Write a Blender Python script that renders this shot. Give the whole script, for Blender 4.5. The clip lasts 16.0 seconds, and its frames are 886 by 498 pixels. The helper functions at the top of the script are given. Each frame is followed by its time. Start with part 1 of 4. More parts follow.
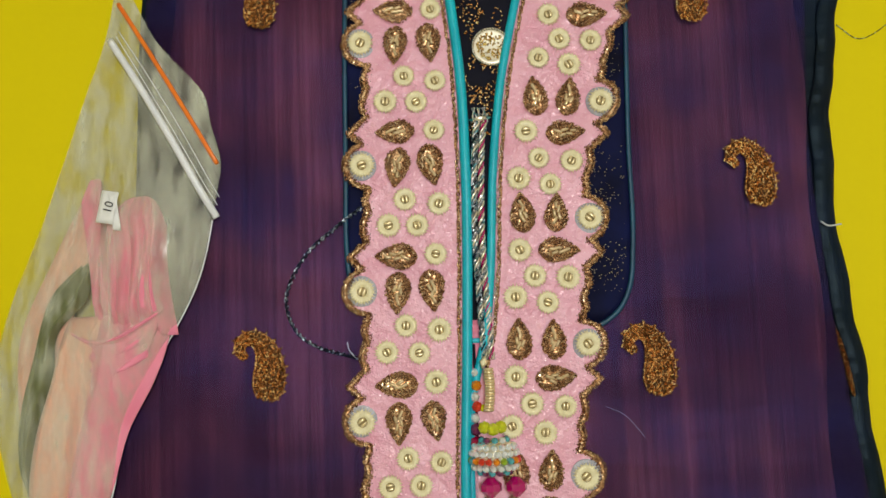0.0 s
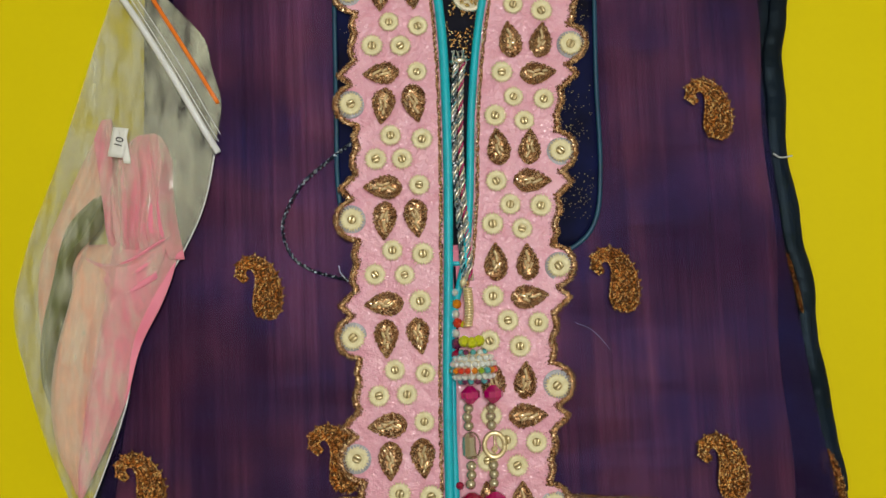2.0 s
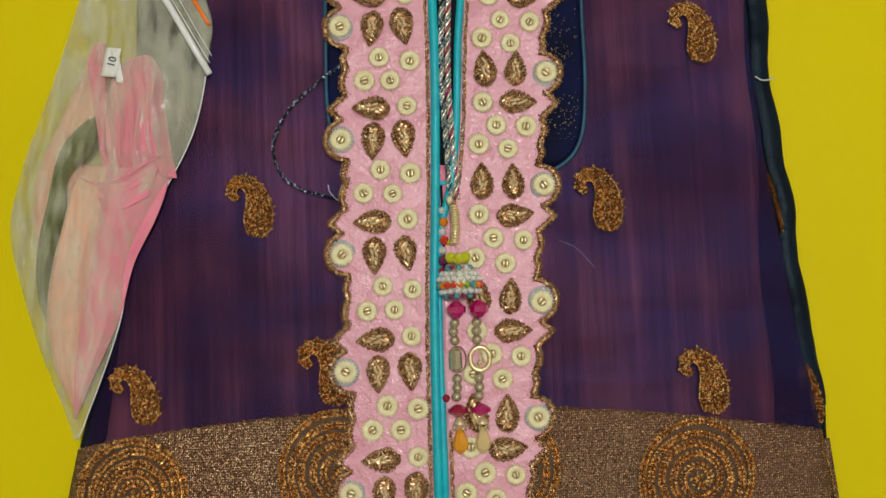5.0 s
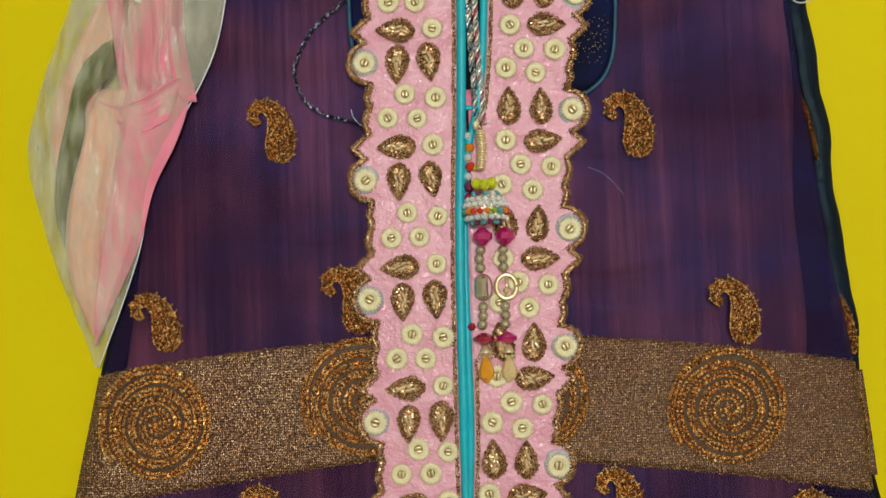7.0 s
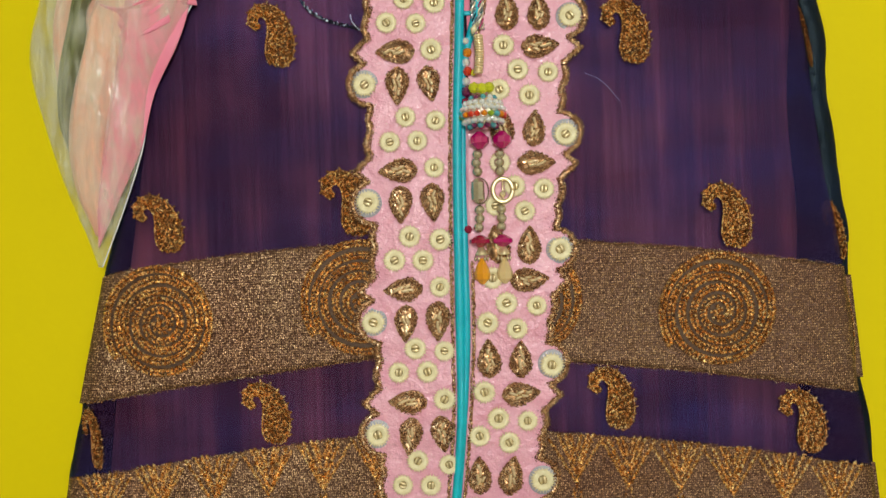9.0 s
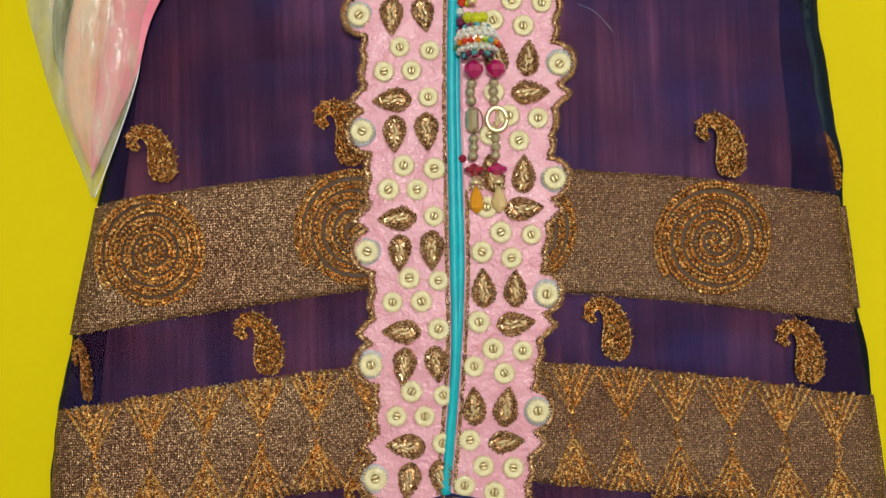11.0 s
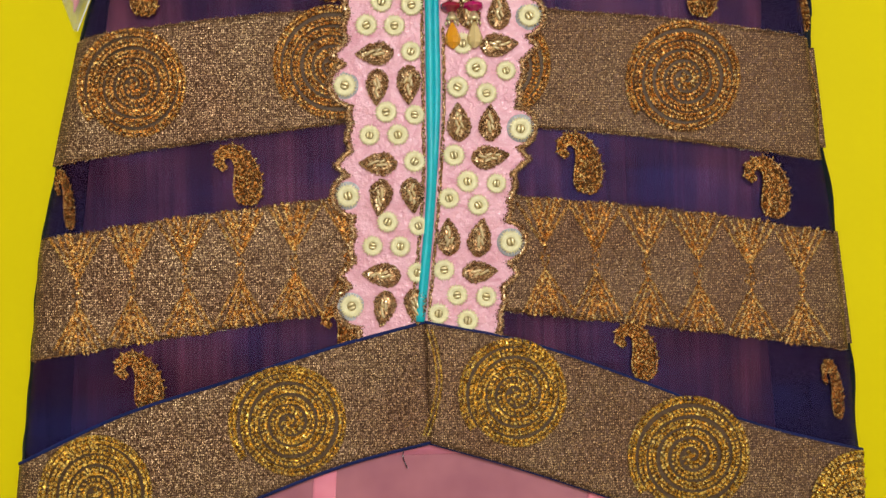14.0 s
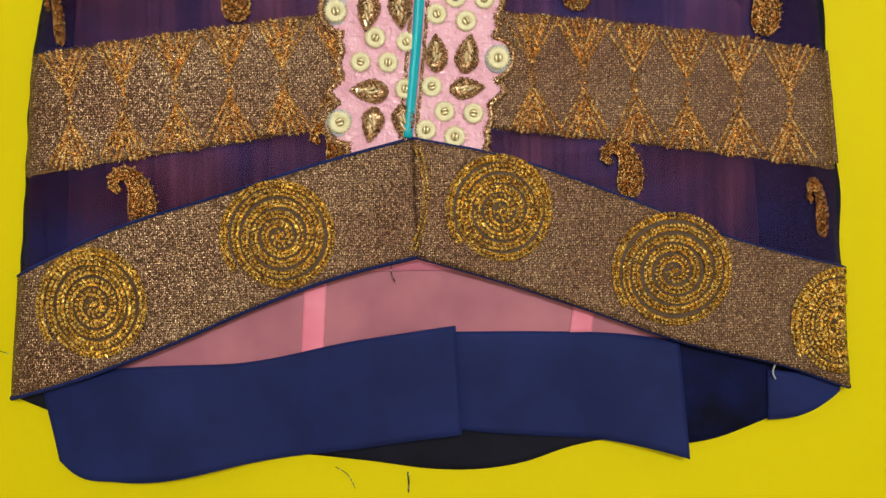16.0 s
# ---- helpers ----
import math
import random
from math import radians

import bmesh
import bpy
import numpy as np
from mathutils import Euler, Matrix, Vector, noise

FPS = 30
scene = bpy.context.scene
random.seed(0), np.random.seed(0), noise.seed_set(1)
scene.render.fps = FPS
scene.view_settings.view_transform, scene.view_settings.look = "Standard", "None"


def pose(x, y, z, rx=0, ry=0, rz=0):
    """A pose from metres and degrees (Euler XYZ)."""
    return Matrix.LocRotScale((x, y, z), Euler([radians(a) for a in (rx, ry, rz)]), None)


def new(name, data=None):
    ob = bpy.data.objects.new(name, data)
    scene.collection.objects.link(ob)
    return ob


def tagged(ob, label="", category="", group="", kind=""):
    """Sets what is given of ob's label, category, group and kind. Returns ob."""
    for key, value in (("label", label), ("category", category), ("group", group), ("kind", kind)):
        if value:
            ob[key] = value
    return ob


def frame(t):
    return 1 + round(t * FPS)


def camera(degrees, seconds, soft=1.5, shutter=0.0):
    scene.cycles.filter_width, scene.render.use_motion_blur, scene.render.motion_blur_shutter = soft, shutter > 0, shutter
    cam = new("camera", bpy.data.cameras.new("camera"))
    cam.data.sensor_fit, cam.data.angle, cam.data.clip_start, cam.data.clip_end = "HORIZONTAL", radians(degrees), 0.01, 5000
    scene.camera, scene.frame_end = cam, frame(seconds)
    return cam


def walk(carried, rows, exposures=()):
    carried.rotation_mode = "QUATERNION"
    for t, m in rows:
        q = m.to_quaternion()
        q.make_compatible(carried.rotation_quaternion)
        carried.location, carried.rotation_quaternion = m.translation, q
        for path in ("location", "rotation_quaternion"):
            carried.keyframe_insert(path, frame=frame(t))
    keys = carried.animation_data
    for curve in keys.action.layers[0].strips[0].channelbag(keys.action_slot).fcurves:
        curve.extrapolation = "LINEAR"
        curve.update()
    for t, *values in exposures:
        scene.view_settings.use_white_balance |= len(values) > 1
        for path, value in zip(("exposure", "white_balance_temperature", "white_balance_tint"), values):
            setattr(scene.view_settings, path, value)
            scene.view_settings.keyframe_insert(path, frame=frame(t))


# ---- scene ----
cam = camera(56.0, 16.0)
PATH = [
    (0, 0.0021, 0.0321, 0.5420, 6.37, -0.79, -2.09),
    (0.5, -0.0157, 0.0245, 0.5480, 6.11, -2.22, -2.59),
    (1, -0.0234, 0.0147, 0.5674, 6.01, -2.90, -3.05),
    (1.5, 0.0024, -0.0010, 0.5775, 5.34, -1.09, -2.08),
    (2, 0.0123, -0.0096, 0.5871, 5.21, -0.69, -2.44),
    (2.5, 0.0193, -0.0093, 0.5923, 4.93, -0.53, -2.32),
    (3, 0.0259, -0.0166, 0.5942, 4.56, -0.17, -2.26),
    (3.5, 0.0244, -0.0271, 0.5948, 4.96, -0.53, -2.33),
    (4, 0.0243, -0.0353, 0.5956, 4.65, -0.60, -2.30),
    (6.3, 0.0129, -0.0818, 0.5879, 3.58, -0.31, -2.49),
    (6.5, 0.0121, -0.0828, 0.5854, 3.20, -0.08, -2.40),
    (7, 0.0067, -0.0903, 0.5807, 2.60, -0.09, -2.18),
    (7.5, -0.0005, -0.0998, 0.5811, 2.19, 0.00, -1.95),
    (8, 0.0040, -0.1070, 0.5836, 1.29, 0.07, -1.98),
    (8.5, 0.0014, -0.1193, 0.5867, 0.90, -0.08, -1.91),
    (9, 0.0076, -0.1330, 0.5894, 0.21, -0.05, -1.85),
    (9.2, 0.0100, -0.1326, 0.5910, -0.63, 0.01, -1.72),
    (11.3, 0.0061, -0.2228, 0.5850, 2.46, -0.41, -1.85),
    (11.5, 0.0035, -0.2347, 0.5854, 2.11, -0.74, -1.78),
    (12, 0.0098, -0.2412, 0.5876, 1.54, -0.36, -1.87),
    (12.5, 0.0122, -0.2591, 0.5824, 1.97, -0.45, -1.87),
    (13, 0.0165, -0.2709, 0.5827, 1.29, -0.47, -1.87),
    (13.5, 0.0215, -0.2919, 0.5887, 1.38, -0.70, -2.00),
    (14, 0.0168, -0.3082, 0.5953, 1.23, -0.71, -1.43),
    (14.5, 0.0220, -0.3304, 0.5982, 1.15, 0.04, -1.66),
    (15, 0.0273, -0.3509, 0.6051, -0.16, 0.03, -1.43),
    (15.5, 0.0221, -0.3796, 0.6056, -1.41, 0.22, -1.36),
    (16, 0.0319, -0.3989, 0.6021, -2.52, 0.11, -1.24),
]
walk(cam, [(t, pose(x, y, z, rx, ry, rz)) for t, x, y, z, rx, ry, rz in PATH],
     exposures=[(0, -0.33), (4, -0.46), (8, -0.23), (12, -0.06), (16, 0.03)])

# ---- light ----
world = bpy.data.worlds.new("world")
scene.world = world
world.use_nodes = True
world.node_tree.nodes["Background"].inputs[0].default_value = (1.0, 0.95, 0.88, 1)
world.node_tree.nodes["Background"].inputs[1].default_value = 0.05

bulb = bpy.data.lights.new("ceiling_bulb", "POINT")
bulb.energy, bulb.shadow_soft_size, bulb.color = 68.0, 0.11, (0.965, 0.985, 0.97)
new("ceiling_bulb", bulb).location = (0.22, 0.22, 1.95)


# ---- materials ----
def material(name):
    m = bpy.data.materials.new(name)
    m.use_nodes = True
    t = m.node_tree
    return m, t, t.nodes["Principled BSDF"], t.nodes["Material Output"]


def node(t, kind, **values):
    n = t.nodes.new(kind)
    for key, value in values.items():
        n.inputs[key.replace("_", " ")].default_value = value
    return n


def coords(t, scale=(1, 1, 1)):
    c = t.nodes.new("ShaderNodeNewGeometry")
    m = node(t, "ShaderNodeMapping")
    m.inputs["Scale"].default_value = scale
    m.inputs["Location"].default_value = (3.0, 3.0, 0.5)
    t.links.new(c.outputs["Position"], m.inputs["Vector"])
    return m.outputs["Vector"]


def noise_tex(t, scale, detail=3.0, stretch=(1, 1, 1), rough=0.55):
    n = node(t, "ShaderNodeTexNoise", Scale=scale, Detail=detail, Roughness=rough)
    t.links.new(coords(t, stretch), n.inputs["Vector"])
    return n.outputs["Fac"]


def ramp(t, fac, stops):
    r = t.nodes.new("ShaderNodeValToRGB")
    e = r.color_ramp.elements
    while len(e) < len(stops):
        e.new(0.5)
    for k, (p, c) in zip(e, stops):
        k.position, k.color = p, (*c, 1) if len(c) == 3 else c
    t.links.new(fac, r.inputs["Fac"])
    return r.outputs["Color"]


def grey(a, b):
    return [(a[0], (a[1],) * 3), (b[0], (b[1],) * 3)]


def bump(t, bsdf, height, strength, distance):
    b = node(t, "ShaderNodeBump", Strength=strength, Distance=distance)
    t.links.new(height, b.inputs["Height"])
    t.links.new(b.outputs["Normal"], bsdf.inputs["Normal"])
    return b


def plain(name, dark, light, rough=0.5, metal=0.0, scale=60.0, relief=0.3, fine=900.0, sheen=0.0, **more):
    """A surface with colour variation at one scale and relief at a finer one."""
    m, t, b, _ = material(name)
    t.links.new(ramp(t, noise_tex(t, scale), [(0.3, dark), (0.7, light)]), b.inputs["Base Color"])
    b.inputs["Roughness"].default_value, b.inputs["Metallic"].default_value = rough, metal
    b.inputs["Sheen Weight"].default_value = sheen
    for key, value in more.items():
        b.inputs[key.replace("_", " ")].default_value = value
    if relief:
        bump(t, b, noise_tex(t, fine, 2.0), relief, 0.0004)
    return m


def weave(t, pitch, along=1.0):
    """Crossed threads of that pitch in metres."""
    out = []
    for axis in ("X", "Y"):
        w = node(t, "ShaderNodeTexWave", Scale=0.314 / pitch * (along if axis == "Y" else 1.0), Distortion=1.2, Detail=1.0)
        w.wave_type, w.bands_direction = "BANDS", axis
        t.links.new(coords(t), w.inputs["Vector"])
        out.append(w.outputs["Fac"])
    mix = t.nodes.new("ShaderNodeMath")
    mix.operation = "MULTIPLY"
    t.links.new(out[0], mix.inputs[0])
    t.links.new(out[1], mix.inputs[1])
    return mix.outputs[0]


def flakes(t, bsdf, cell, tilt, stretch=(1, 1, 1), loose=1.0):
    """Small facets that each face their own way, like metal thread."""
    v = node(t, "ShaderNodeTexVoronoi", Scale=1.0 / cell, Randomness=loose)
    t.links.new(coords(t, stretch), v.inputs["Vector"])
    off = t.nodes.new("ShaderNodeVectorMath")
    off.operation = "SUBTRACT"
    off.inputs[1].default_value = (0.5, 0.5, 0.5)
    t.links.new(v.outputs["Color"], off.inputs[0])
    big = t.nodes.new("ShaderNodeVectorMath")
    big.operation = "SCALE"
    big.inputs["Scale"].default_value = tilt
    t.links.new(off.outputs[0], big.inputs[0])
    g = t.nodes.new("ShaderNodeNewGeometry")
    add = t.nodes.new("ShaderNodeVectorMath")
    t.links.new(g.outputs["Normal"], add.inputs[0])
    t.links.new(big.outputs[0], add.inputs[1])
    unit = t.nodes.new("ShaderNodeVectorMath")
    unit.operation = "NORMALIZE"
    t.links.new(add.outputs[0], unit.inputs[0])
    t.links.new(unit.outputs[0], bsdf.inputs["Normal"])
    sep = t.nodes.new("ShaderNodeSeparateColor")
    t.links.new(v.outputs["Color"], sep.inputs[0])
    return sep.outputs


def total_of(t, *terms):
    """Sum of (socket, factor) terms; a plain number counts as itself."""
    last = 0.0
    for socket, factor in terms:
        m = node(t, "ShaderNodeMath")
        m.operation = "MULTIPLY_ADD"
        t.links.new(socket, m.inputs[0])
        m.inputs[1].default_value = factor
        if isinstance(last, float):
            m.inputs[2].default_value = last
        else:
            t.links.new(last, m.inputs[2])
        last = m.outputs[0]
    return last


def sheer_fabric(name, colours, least, cloudy, streaky, gloss, tint):
    """Shot chiffon: see-through, crinkled lengthwise, with a cool gloss on soft cross folds."""
    m, t, b, out = material(name)
    # Hue clouds: shot wine to violet; the blue end paints in sheen.
    hue = noise_tex(t, 10, 5.0, (0.8, 1.5, 1), 0.62)
    t.links.new(ramp(t, hue, list(zip((0.32, 0.5, 0.7), colours))), b.inputs["Base Color"])
    b.inputs["Roughness"].default_value = 0.40
    b.inputs["Specular IOR Level"].default_value = gloss
    b.inputs["Specular Tint"].default_value = (*tint, 1)
    fine = noise_tex(t, 75, 4.0, (3.6, 0.05, 1), 0.7)
    folds = noise_tex(t, 13, 3.0, (0.35, 2.0, 1), 0.5)
    height = total_of(t, (fine, 0.06), (folds, 1.0))
    bump(t, b, height, 0.8, 0.011)
    clear = t.nodes.new("ShaderNodeBsdfTransparent")
    mix = t.nodes.new("ShaderNodeMixShader")
    streak = ramp(t, fine, grey((0.36, 0.0), (0.70, 1.0)))
    wide = ramp(t, noise_tex(t, 26, 3.0, (1.6, 0.10, 1), 0.6), grey((0.42, 0.0), (0.68, 1.0)))
    cloud = ramp(t, noise_tex(t, 10, 3.0, (1.0, 0.9, 1)), grey((0.35, 0.0), (0.65, 1.0)))
    full = total_of(t, (streak, streaky), (wide, streaky * 1.2), (cloud, cloudy))
    add = node(t, "ShaderNodeMath")
    add.operation = "ADD"
    add.inputs[1].default_value = least
    t.links.new(full, add.inputs[0])
    t.links.new(add.outputs[0], mix.inputs[0])
    t.links.new(b.outputs[0], mix.inputs[1])
    t.links.new(clear.outputs[0], mix.inputs[2])
    t.links.new(mix.outputs[0], out.inputs["Surface"])
    return m


def zari(name, dark, mid, bright, cell, tilt, rough):
    m, t, b, _ = material(name)
    rnd = flakes(t, b, cell, tilt)
    t.links.new(ramp(t, rnd[0], [(0.10, dark), (0.62, mid), (0.90, bright)]), b.inputs["Base Color"])
    b.inputs["Metallic"].default_value, b.inputs["Roughness"].default_value = 0.8, rough
    b.inputs["Specular IOR Level"].default_value = 0.3
    return m


def brocade_fabric():
    m, t, b, _ = material("metallic_brocade")
    rnd = flakes(t, b, 0.00052, 0.75, (1.0, 0.75, 0.02), 0.8)
    base = ramp(t, rnd[0], [(0.05, (0.088, 0.048, 0.036)), (0.55, (0.190, 0.117, 0.078)), (0.82, (0.30, 0.195, 0.122)), (0.96, (0.88, 0.66, 0.42))])
    patch = ramp(t, noise_tex(t, 16, 4.0), [(0.3, (0.80, 0.66, 0.60)), (0.7, (1.0, 0.97, 0.90))])
    mul = t.nodes.new("ShaderNodeMix")
    mul.data_type, mul.blend_type = "RGBA", "MULTIPLY"
    mul.inputs[0].default_value = 1.0
    t.links.new(base, mul.inputs[6])
    t.links.new(patch, mul.inputs[7])
    net = t.nodes.new("ShaderNodeMix")
    net.data_type, net.blend_type = "RGBA", "MULTIPLY"
    net.inputs[0].default_value = 1.0
    t.links.new(mul.outputs[2], net.inputs[6])
    t.links.new(ramp(t, weave(t, 0.0014, 0.8), [(0.04, (0.52, 0.46, 0.45)), (0.42, (1.15, 1.12, 1.08))]), net.inputs[7])
    t.links.new(net.outputs[2], b.inputs["Base Color"])
    b.inputs["Specular IOR Level"].default_value = 0.2
    b.inputs["Metallic"].default_value, b.inputs["Roughness"].default_value = 0.45, 0.36
    return m


def satin(name, dark, light, glitter=True):
    m, t, b, _ = material(name)
    base = ramp(t, noise_tex(t, 45, 4.0), [(0.3, dark), (0.7, light)])
    if glitter:
        v = node(t, "ShaderNodeTexVoronoi", Scale=2300.0)
        t.links.new(coords(t), v.inputs["Vector"])
        sep = t.nodes.new("ShaderNodeSeparateColor")
        t.links.new(v.outputs["Color"], sep.inputs[0])
        spot = ramp(t, sep.outputs[0], grey((0.965, 0.0), (0.99, 0.75)))
        mix = t.nodes.new("ShaderNodeMix")
        mix.data_type = "RGBA"
        t.links.new(spot, mix.inputs[0])
        t.links.new(base, mix.inputs[6])
        mix.inputs[7].default_value = (0.92, 0.74, 0.78, 1)
        base = mix.outputs[2]
        t.links.new(spot, b.inputs["Metallic"])
    t.links.new(base, b.inputs["Base Color"])
    b.inputs["Roughness"].default_value, b.inputs["Sheen Weight"].default_value = 0.34, 0.2
    puff = noise_tex(t, 95, 4.0, (1, 1, 1), 0.62)
    bump(t, b, puff, 0.85, 0.0028)
    return m


def plastic_film():
    m, t, b, out = material("clear_plastic_film")
    # The base tint carries yellow reflected from the sheet below.
    b.inputs["Base Color"].default_value = (0.93, 0.95, 0.78, 1)
    b.inputs["Roughness"].default_value = 0.16
    bump(t, b, noise_tex(t, 26, 4.0, (2.6, 0.5, 1), 0.6), 0.7, 0.006)
    clear = t.nodes.new("ShaderNodeBsdfTransparent")
    clear.inputs[0].default_value = (0.97, 0.97, 0.96, 1)
    mix = t.nodes.new("ShaderNodeMixShader")
    # Milky streaks painted as highlights on the crinkles, strongest near the zip.
    crinkle_highlight = ramp(t, noise_tex(t, 50, 3.5, (2.2, 0.6, 1), 0.6), grey((0.36, 0.035), (0.76, 0.34)))
    place = t.nodes.new("ShaderNodeSeparateXYZ")
    t.links.new(coords(t), place.inputs[0])
    near_zip = node(t, "ShaderNodeMapRange")
    for key, value in zip(("From Min", "From Max", "To Min", "To Max"), (0.09, 0.17, 0.16, 1.0)):
        near_zip.inputs[key].default_value = value
    t.links.new(place.outputs["Y"], near_zip.inputs["Value"])
    cover = node(t, "ShaderNodeMath")
    cover.operation = "MULTIPLY"
    t.links.new(crinkle_highlight, cover.inputs[0])
    t.links.new(near_zip.outputs[0], cover.inputs[1])
    t.links.new(cover.outputs[0], mix.inputs[0])
    t.links.new(clear.outputs[0], mix.inputs[1])
    t.links.new(b.outputs[0], mix.inputs[2])
    t.links.new(mix.outputs[0], out.inputs["Surface"])
    return m


def crystal(name, colour, clear=0.55, metal=0.0):
    m, t, b, _ = material(name)
    b.inputs["Base Color"].default_value = (*colour, 1)
    b.inputs["Roughness"].default_value, b.inputs["IOR"].default_value = 0.06, 1.55
    b.inputs["Transmission Weight"].default_value = clear
    b.inputs["Metallic"].default_value = metal
    b.inputs["Coat Weight"].default_value = 0.6
    return m


YELLOW = plain("yellow_sheet", (0.70, 0.575, 0.0), (0.74, 0.61, 0.0), 0.55, scale=4.0, relief=0.1, fine=700.0, Specular_IOR_Level=0.12)
WALL = plain("white_wall_paint", (0.66, 0.64, 0.60), (0.72, 0.70, 0.66), 0.8, scale=3.0, relief=0.1)
SHEER = sheer_fabric("sheer_navy_chiffon", ((0.034, 0.009, 0.032), (0.023, 0.014, 0.056), (0.020, 0.023, 0.125)), 0.31, 0.17, 0.12, 0.16, (0.34, 0.30, 1.0))
BACK = sheer_fabric("sheer_dark_back_chiffon", ((0.005, 0.006, 0.009), (0.005, 0.010, 0.018), (0.007, 0.013, 0.034)), 0.05, 0.05, 0.03, 0.14, (0.6, 0.85, 1.0))
LINING = plain("pink_lining_cloth", (0.60, 0.150, 0.26), (0.72, 0.21, 0.34), 0.6, scale=22.0, relief=0, sheen=0.2)
NAVY = plain("navy_cotton", (0.006, 0.011, 0.072), (0.011, 0.020, 0.118), 0.7, scale=18.0, fine=1400.0, Specular_IOR_Level=0.2)
DARK = plain("dark_navy_cloth", (0.004, 0.004, 0.010), (0.010, 0.010, 0.022), 0.75, scale=25.0, fine=1400.0, Specular_IOR_Level=0.15)
# Mauve lining, darkened to hold part of the front hem's shade.
DULL_PINK = plain("mauve_lining_cloth_with_hem_shade", (0.37, 0.115, 0.17), (0.49, 0.170, 0.225), 0.65, scale=20.0, fine=1500.0, sheen=0.1)
# For the yoke; also stands in for shade on the right back hem.
YOKE_AND_SHADE = plain("ink_blue_yoke_net_and_hem_shade", (0.004, 0.004, 0.013), (0.008, 0.012, 0.070), 0.6, scale=26.0, fine=1500.0, Specular_IOR_Level=0.05)
PINK = satin("pink_glitter_satin", (0.74, 0.32, 0.43), (0.82, 0.42, 0.53))
PALE = satin("pale_silver_satin", (0.36, 0.37, 0.43), (0.54, 0.54, 0.60))
TEAL = plain("teal_piping_satin", (0.0, 0.40, 0.53), (0.0, 0.49, 0.61), 0.4, scale=90.0, fine=1200.0)
TEAL_DIM = plain("teal_ribbon_under_chiffon", (0.0, 0.035, 0.085), (0.0, 0.070, 0.135), 0.5, scale=60.0)
COPPER = zari("copper_zari_thread", (0.22, 0.080, 0.018), (0.88, 0.46, 0.14), (1.0, 0.86, 0.52), 0.0009, 0.6, 0.26)
BROWN = zari("brown_zari_thread", (0.13, 0.052, 0.024), (0.58, 0.30, 0.14), (1.0, 0.78, 0.50), 0.0007, 0.8, 0.25)
GOLD = zari("gold_zari_thread", (0.30, 0.150, 0.025), (0.95, 0.60, 0.13), (1.0, 0.88, 0.44), 0.0010, 0.6, 0.26)
BASE = plain("brown_underlay_stitching", (0.050, 0.022, 0.009), (0.11, 0.055, 0.022), 0.7, scale=400.0, Specular_IOR_Level=0.1)
# Darker than the brocade: the shade in the gaps between raised rings.
RING_SHADE = plain("brown_shade_between_rings", (0.060, 0.028, 0.013), (0.115, 0.060, 0.028), 0.6, 0.1, scale=500.0)
BROCADE = brocade_fabric()
CREAM = plain("cream_sequin_thread", (0.78, 0.69, 0.40), (0.90, 0.83, 0.56), 0.42, scale=300.0, fine=1600.0)
PALE_GOLD = plain("pale_gold_bead", (0.74, 0.60, 0.34), (0.88, 0.76, 0.50), 0.25, 0.6, scale=500.0, relief=0.1)
HOLE = plain("olive_sequin_centre", (0.20, 0.15, 0.060), (0.32, 0.25, 0.11), 0.35, 0.4, scale=400.0)
SILVER = plain("silver_bead_metal", (0.88, 0.83, 0.72), (0.96, 0.92, 0.82), 0.17, 0.9, scale=300.0, relief=0.05)
PEARL = plain("champagne_metal_bead", (0.46, 0.40, 0.28), (0.60, 0.54, 0.40), 0.24, 0.75, scale=300.0, relief=0.05)
BUGLE = crystal("pale_gold_bugle_bead", (0.78, 0.60, 0.36), 0.15, 0.45)
FILM = plastic_film()
ZIP = plain("white_zip_plastic", (0.74, 0.76, 0.80), (0.86, 0.88, 0.92), 0.3, scale=60.0, relief=0.1)
ORANGE = plain("orange_zip_plastic", (0.85, 0.16, 0.01), (0.95, 0.24, 0.02), 0.25, scale=60.0, relief=0.1)
CLOTH = plain("pink_folded_cloth", (0.80, 0.20, 0.31), (0.88, 0.28, 0.40), 0.75, scale=30.0, fine=1500.0, sheen=0.3)
PEACH = plain("peach_folded_cloth", (0.80, 0.40, 0.30), (0.88, 0.50, 0.36), 0.75, scale=30.0, fine=1500.0, sheen=0.3)
GREEN = plain("dark_green_cloth", (0.070, 0.085, 0.010), (0.125, 0.145, 0.020), 0.75, scale=30.0, fine=1500.0)
PAPER = plain("white_woven_label", (0.80, 0.80, 0.78), (0.88, 0.88, 0.86), 0.6, scale=80.0)
INK = plain("black_ink", (0.02, 0.02, 0.02), (0.04, 0.04, 0.04), 0.6, scale=80.0, relief=0)
THREAD = zari("dark_braided_thread", (0.008, 0.010, 0.02), (0.02, 0.035, 0.06), (0.55, 0.65, 0.75), 0.0016, 0.8, 0.3)
PALE_THREAD = plain("pale_loose_thread", (0.42, 0.44, 0.48), (0.60, 0.60, 0.62), 0.6, scale=700.0)
CORD = zari("multicolour_metallic_cord", (0.05, 0.20, 0.24), (0.45, 0.42, 0.46), (0.85, 0.80, 0.85), 0.0012, 0.8, 0.3)
LIME = crystal("lime_crystal", (0.75, 0.80, 0.02), 0.35)
MAGENTA = crystal("magenta_crystal", (0.62, 0.0, 0.18), 0.35)
GARNET = crystal("garnet_crystal", (0.40, 0.0, 0.05), 0.35)
AMBER = crystal("amber_crystal", (1.0, 0.42, 0.01), 0.3)
CHAMPAGNE = crystal("champagne_crystal", (0.95, 0.74, 0.36), 0.35)
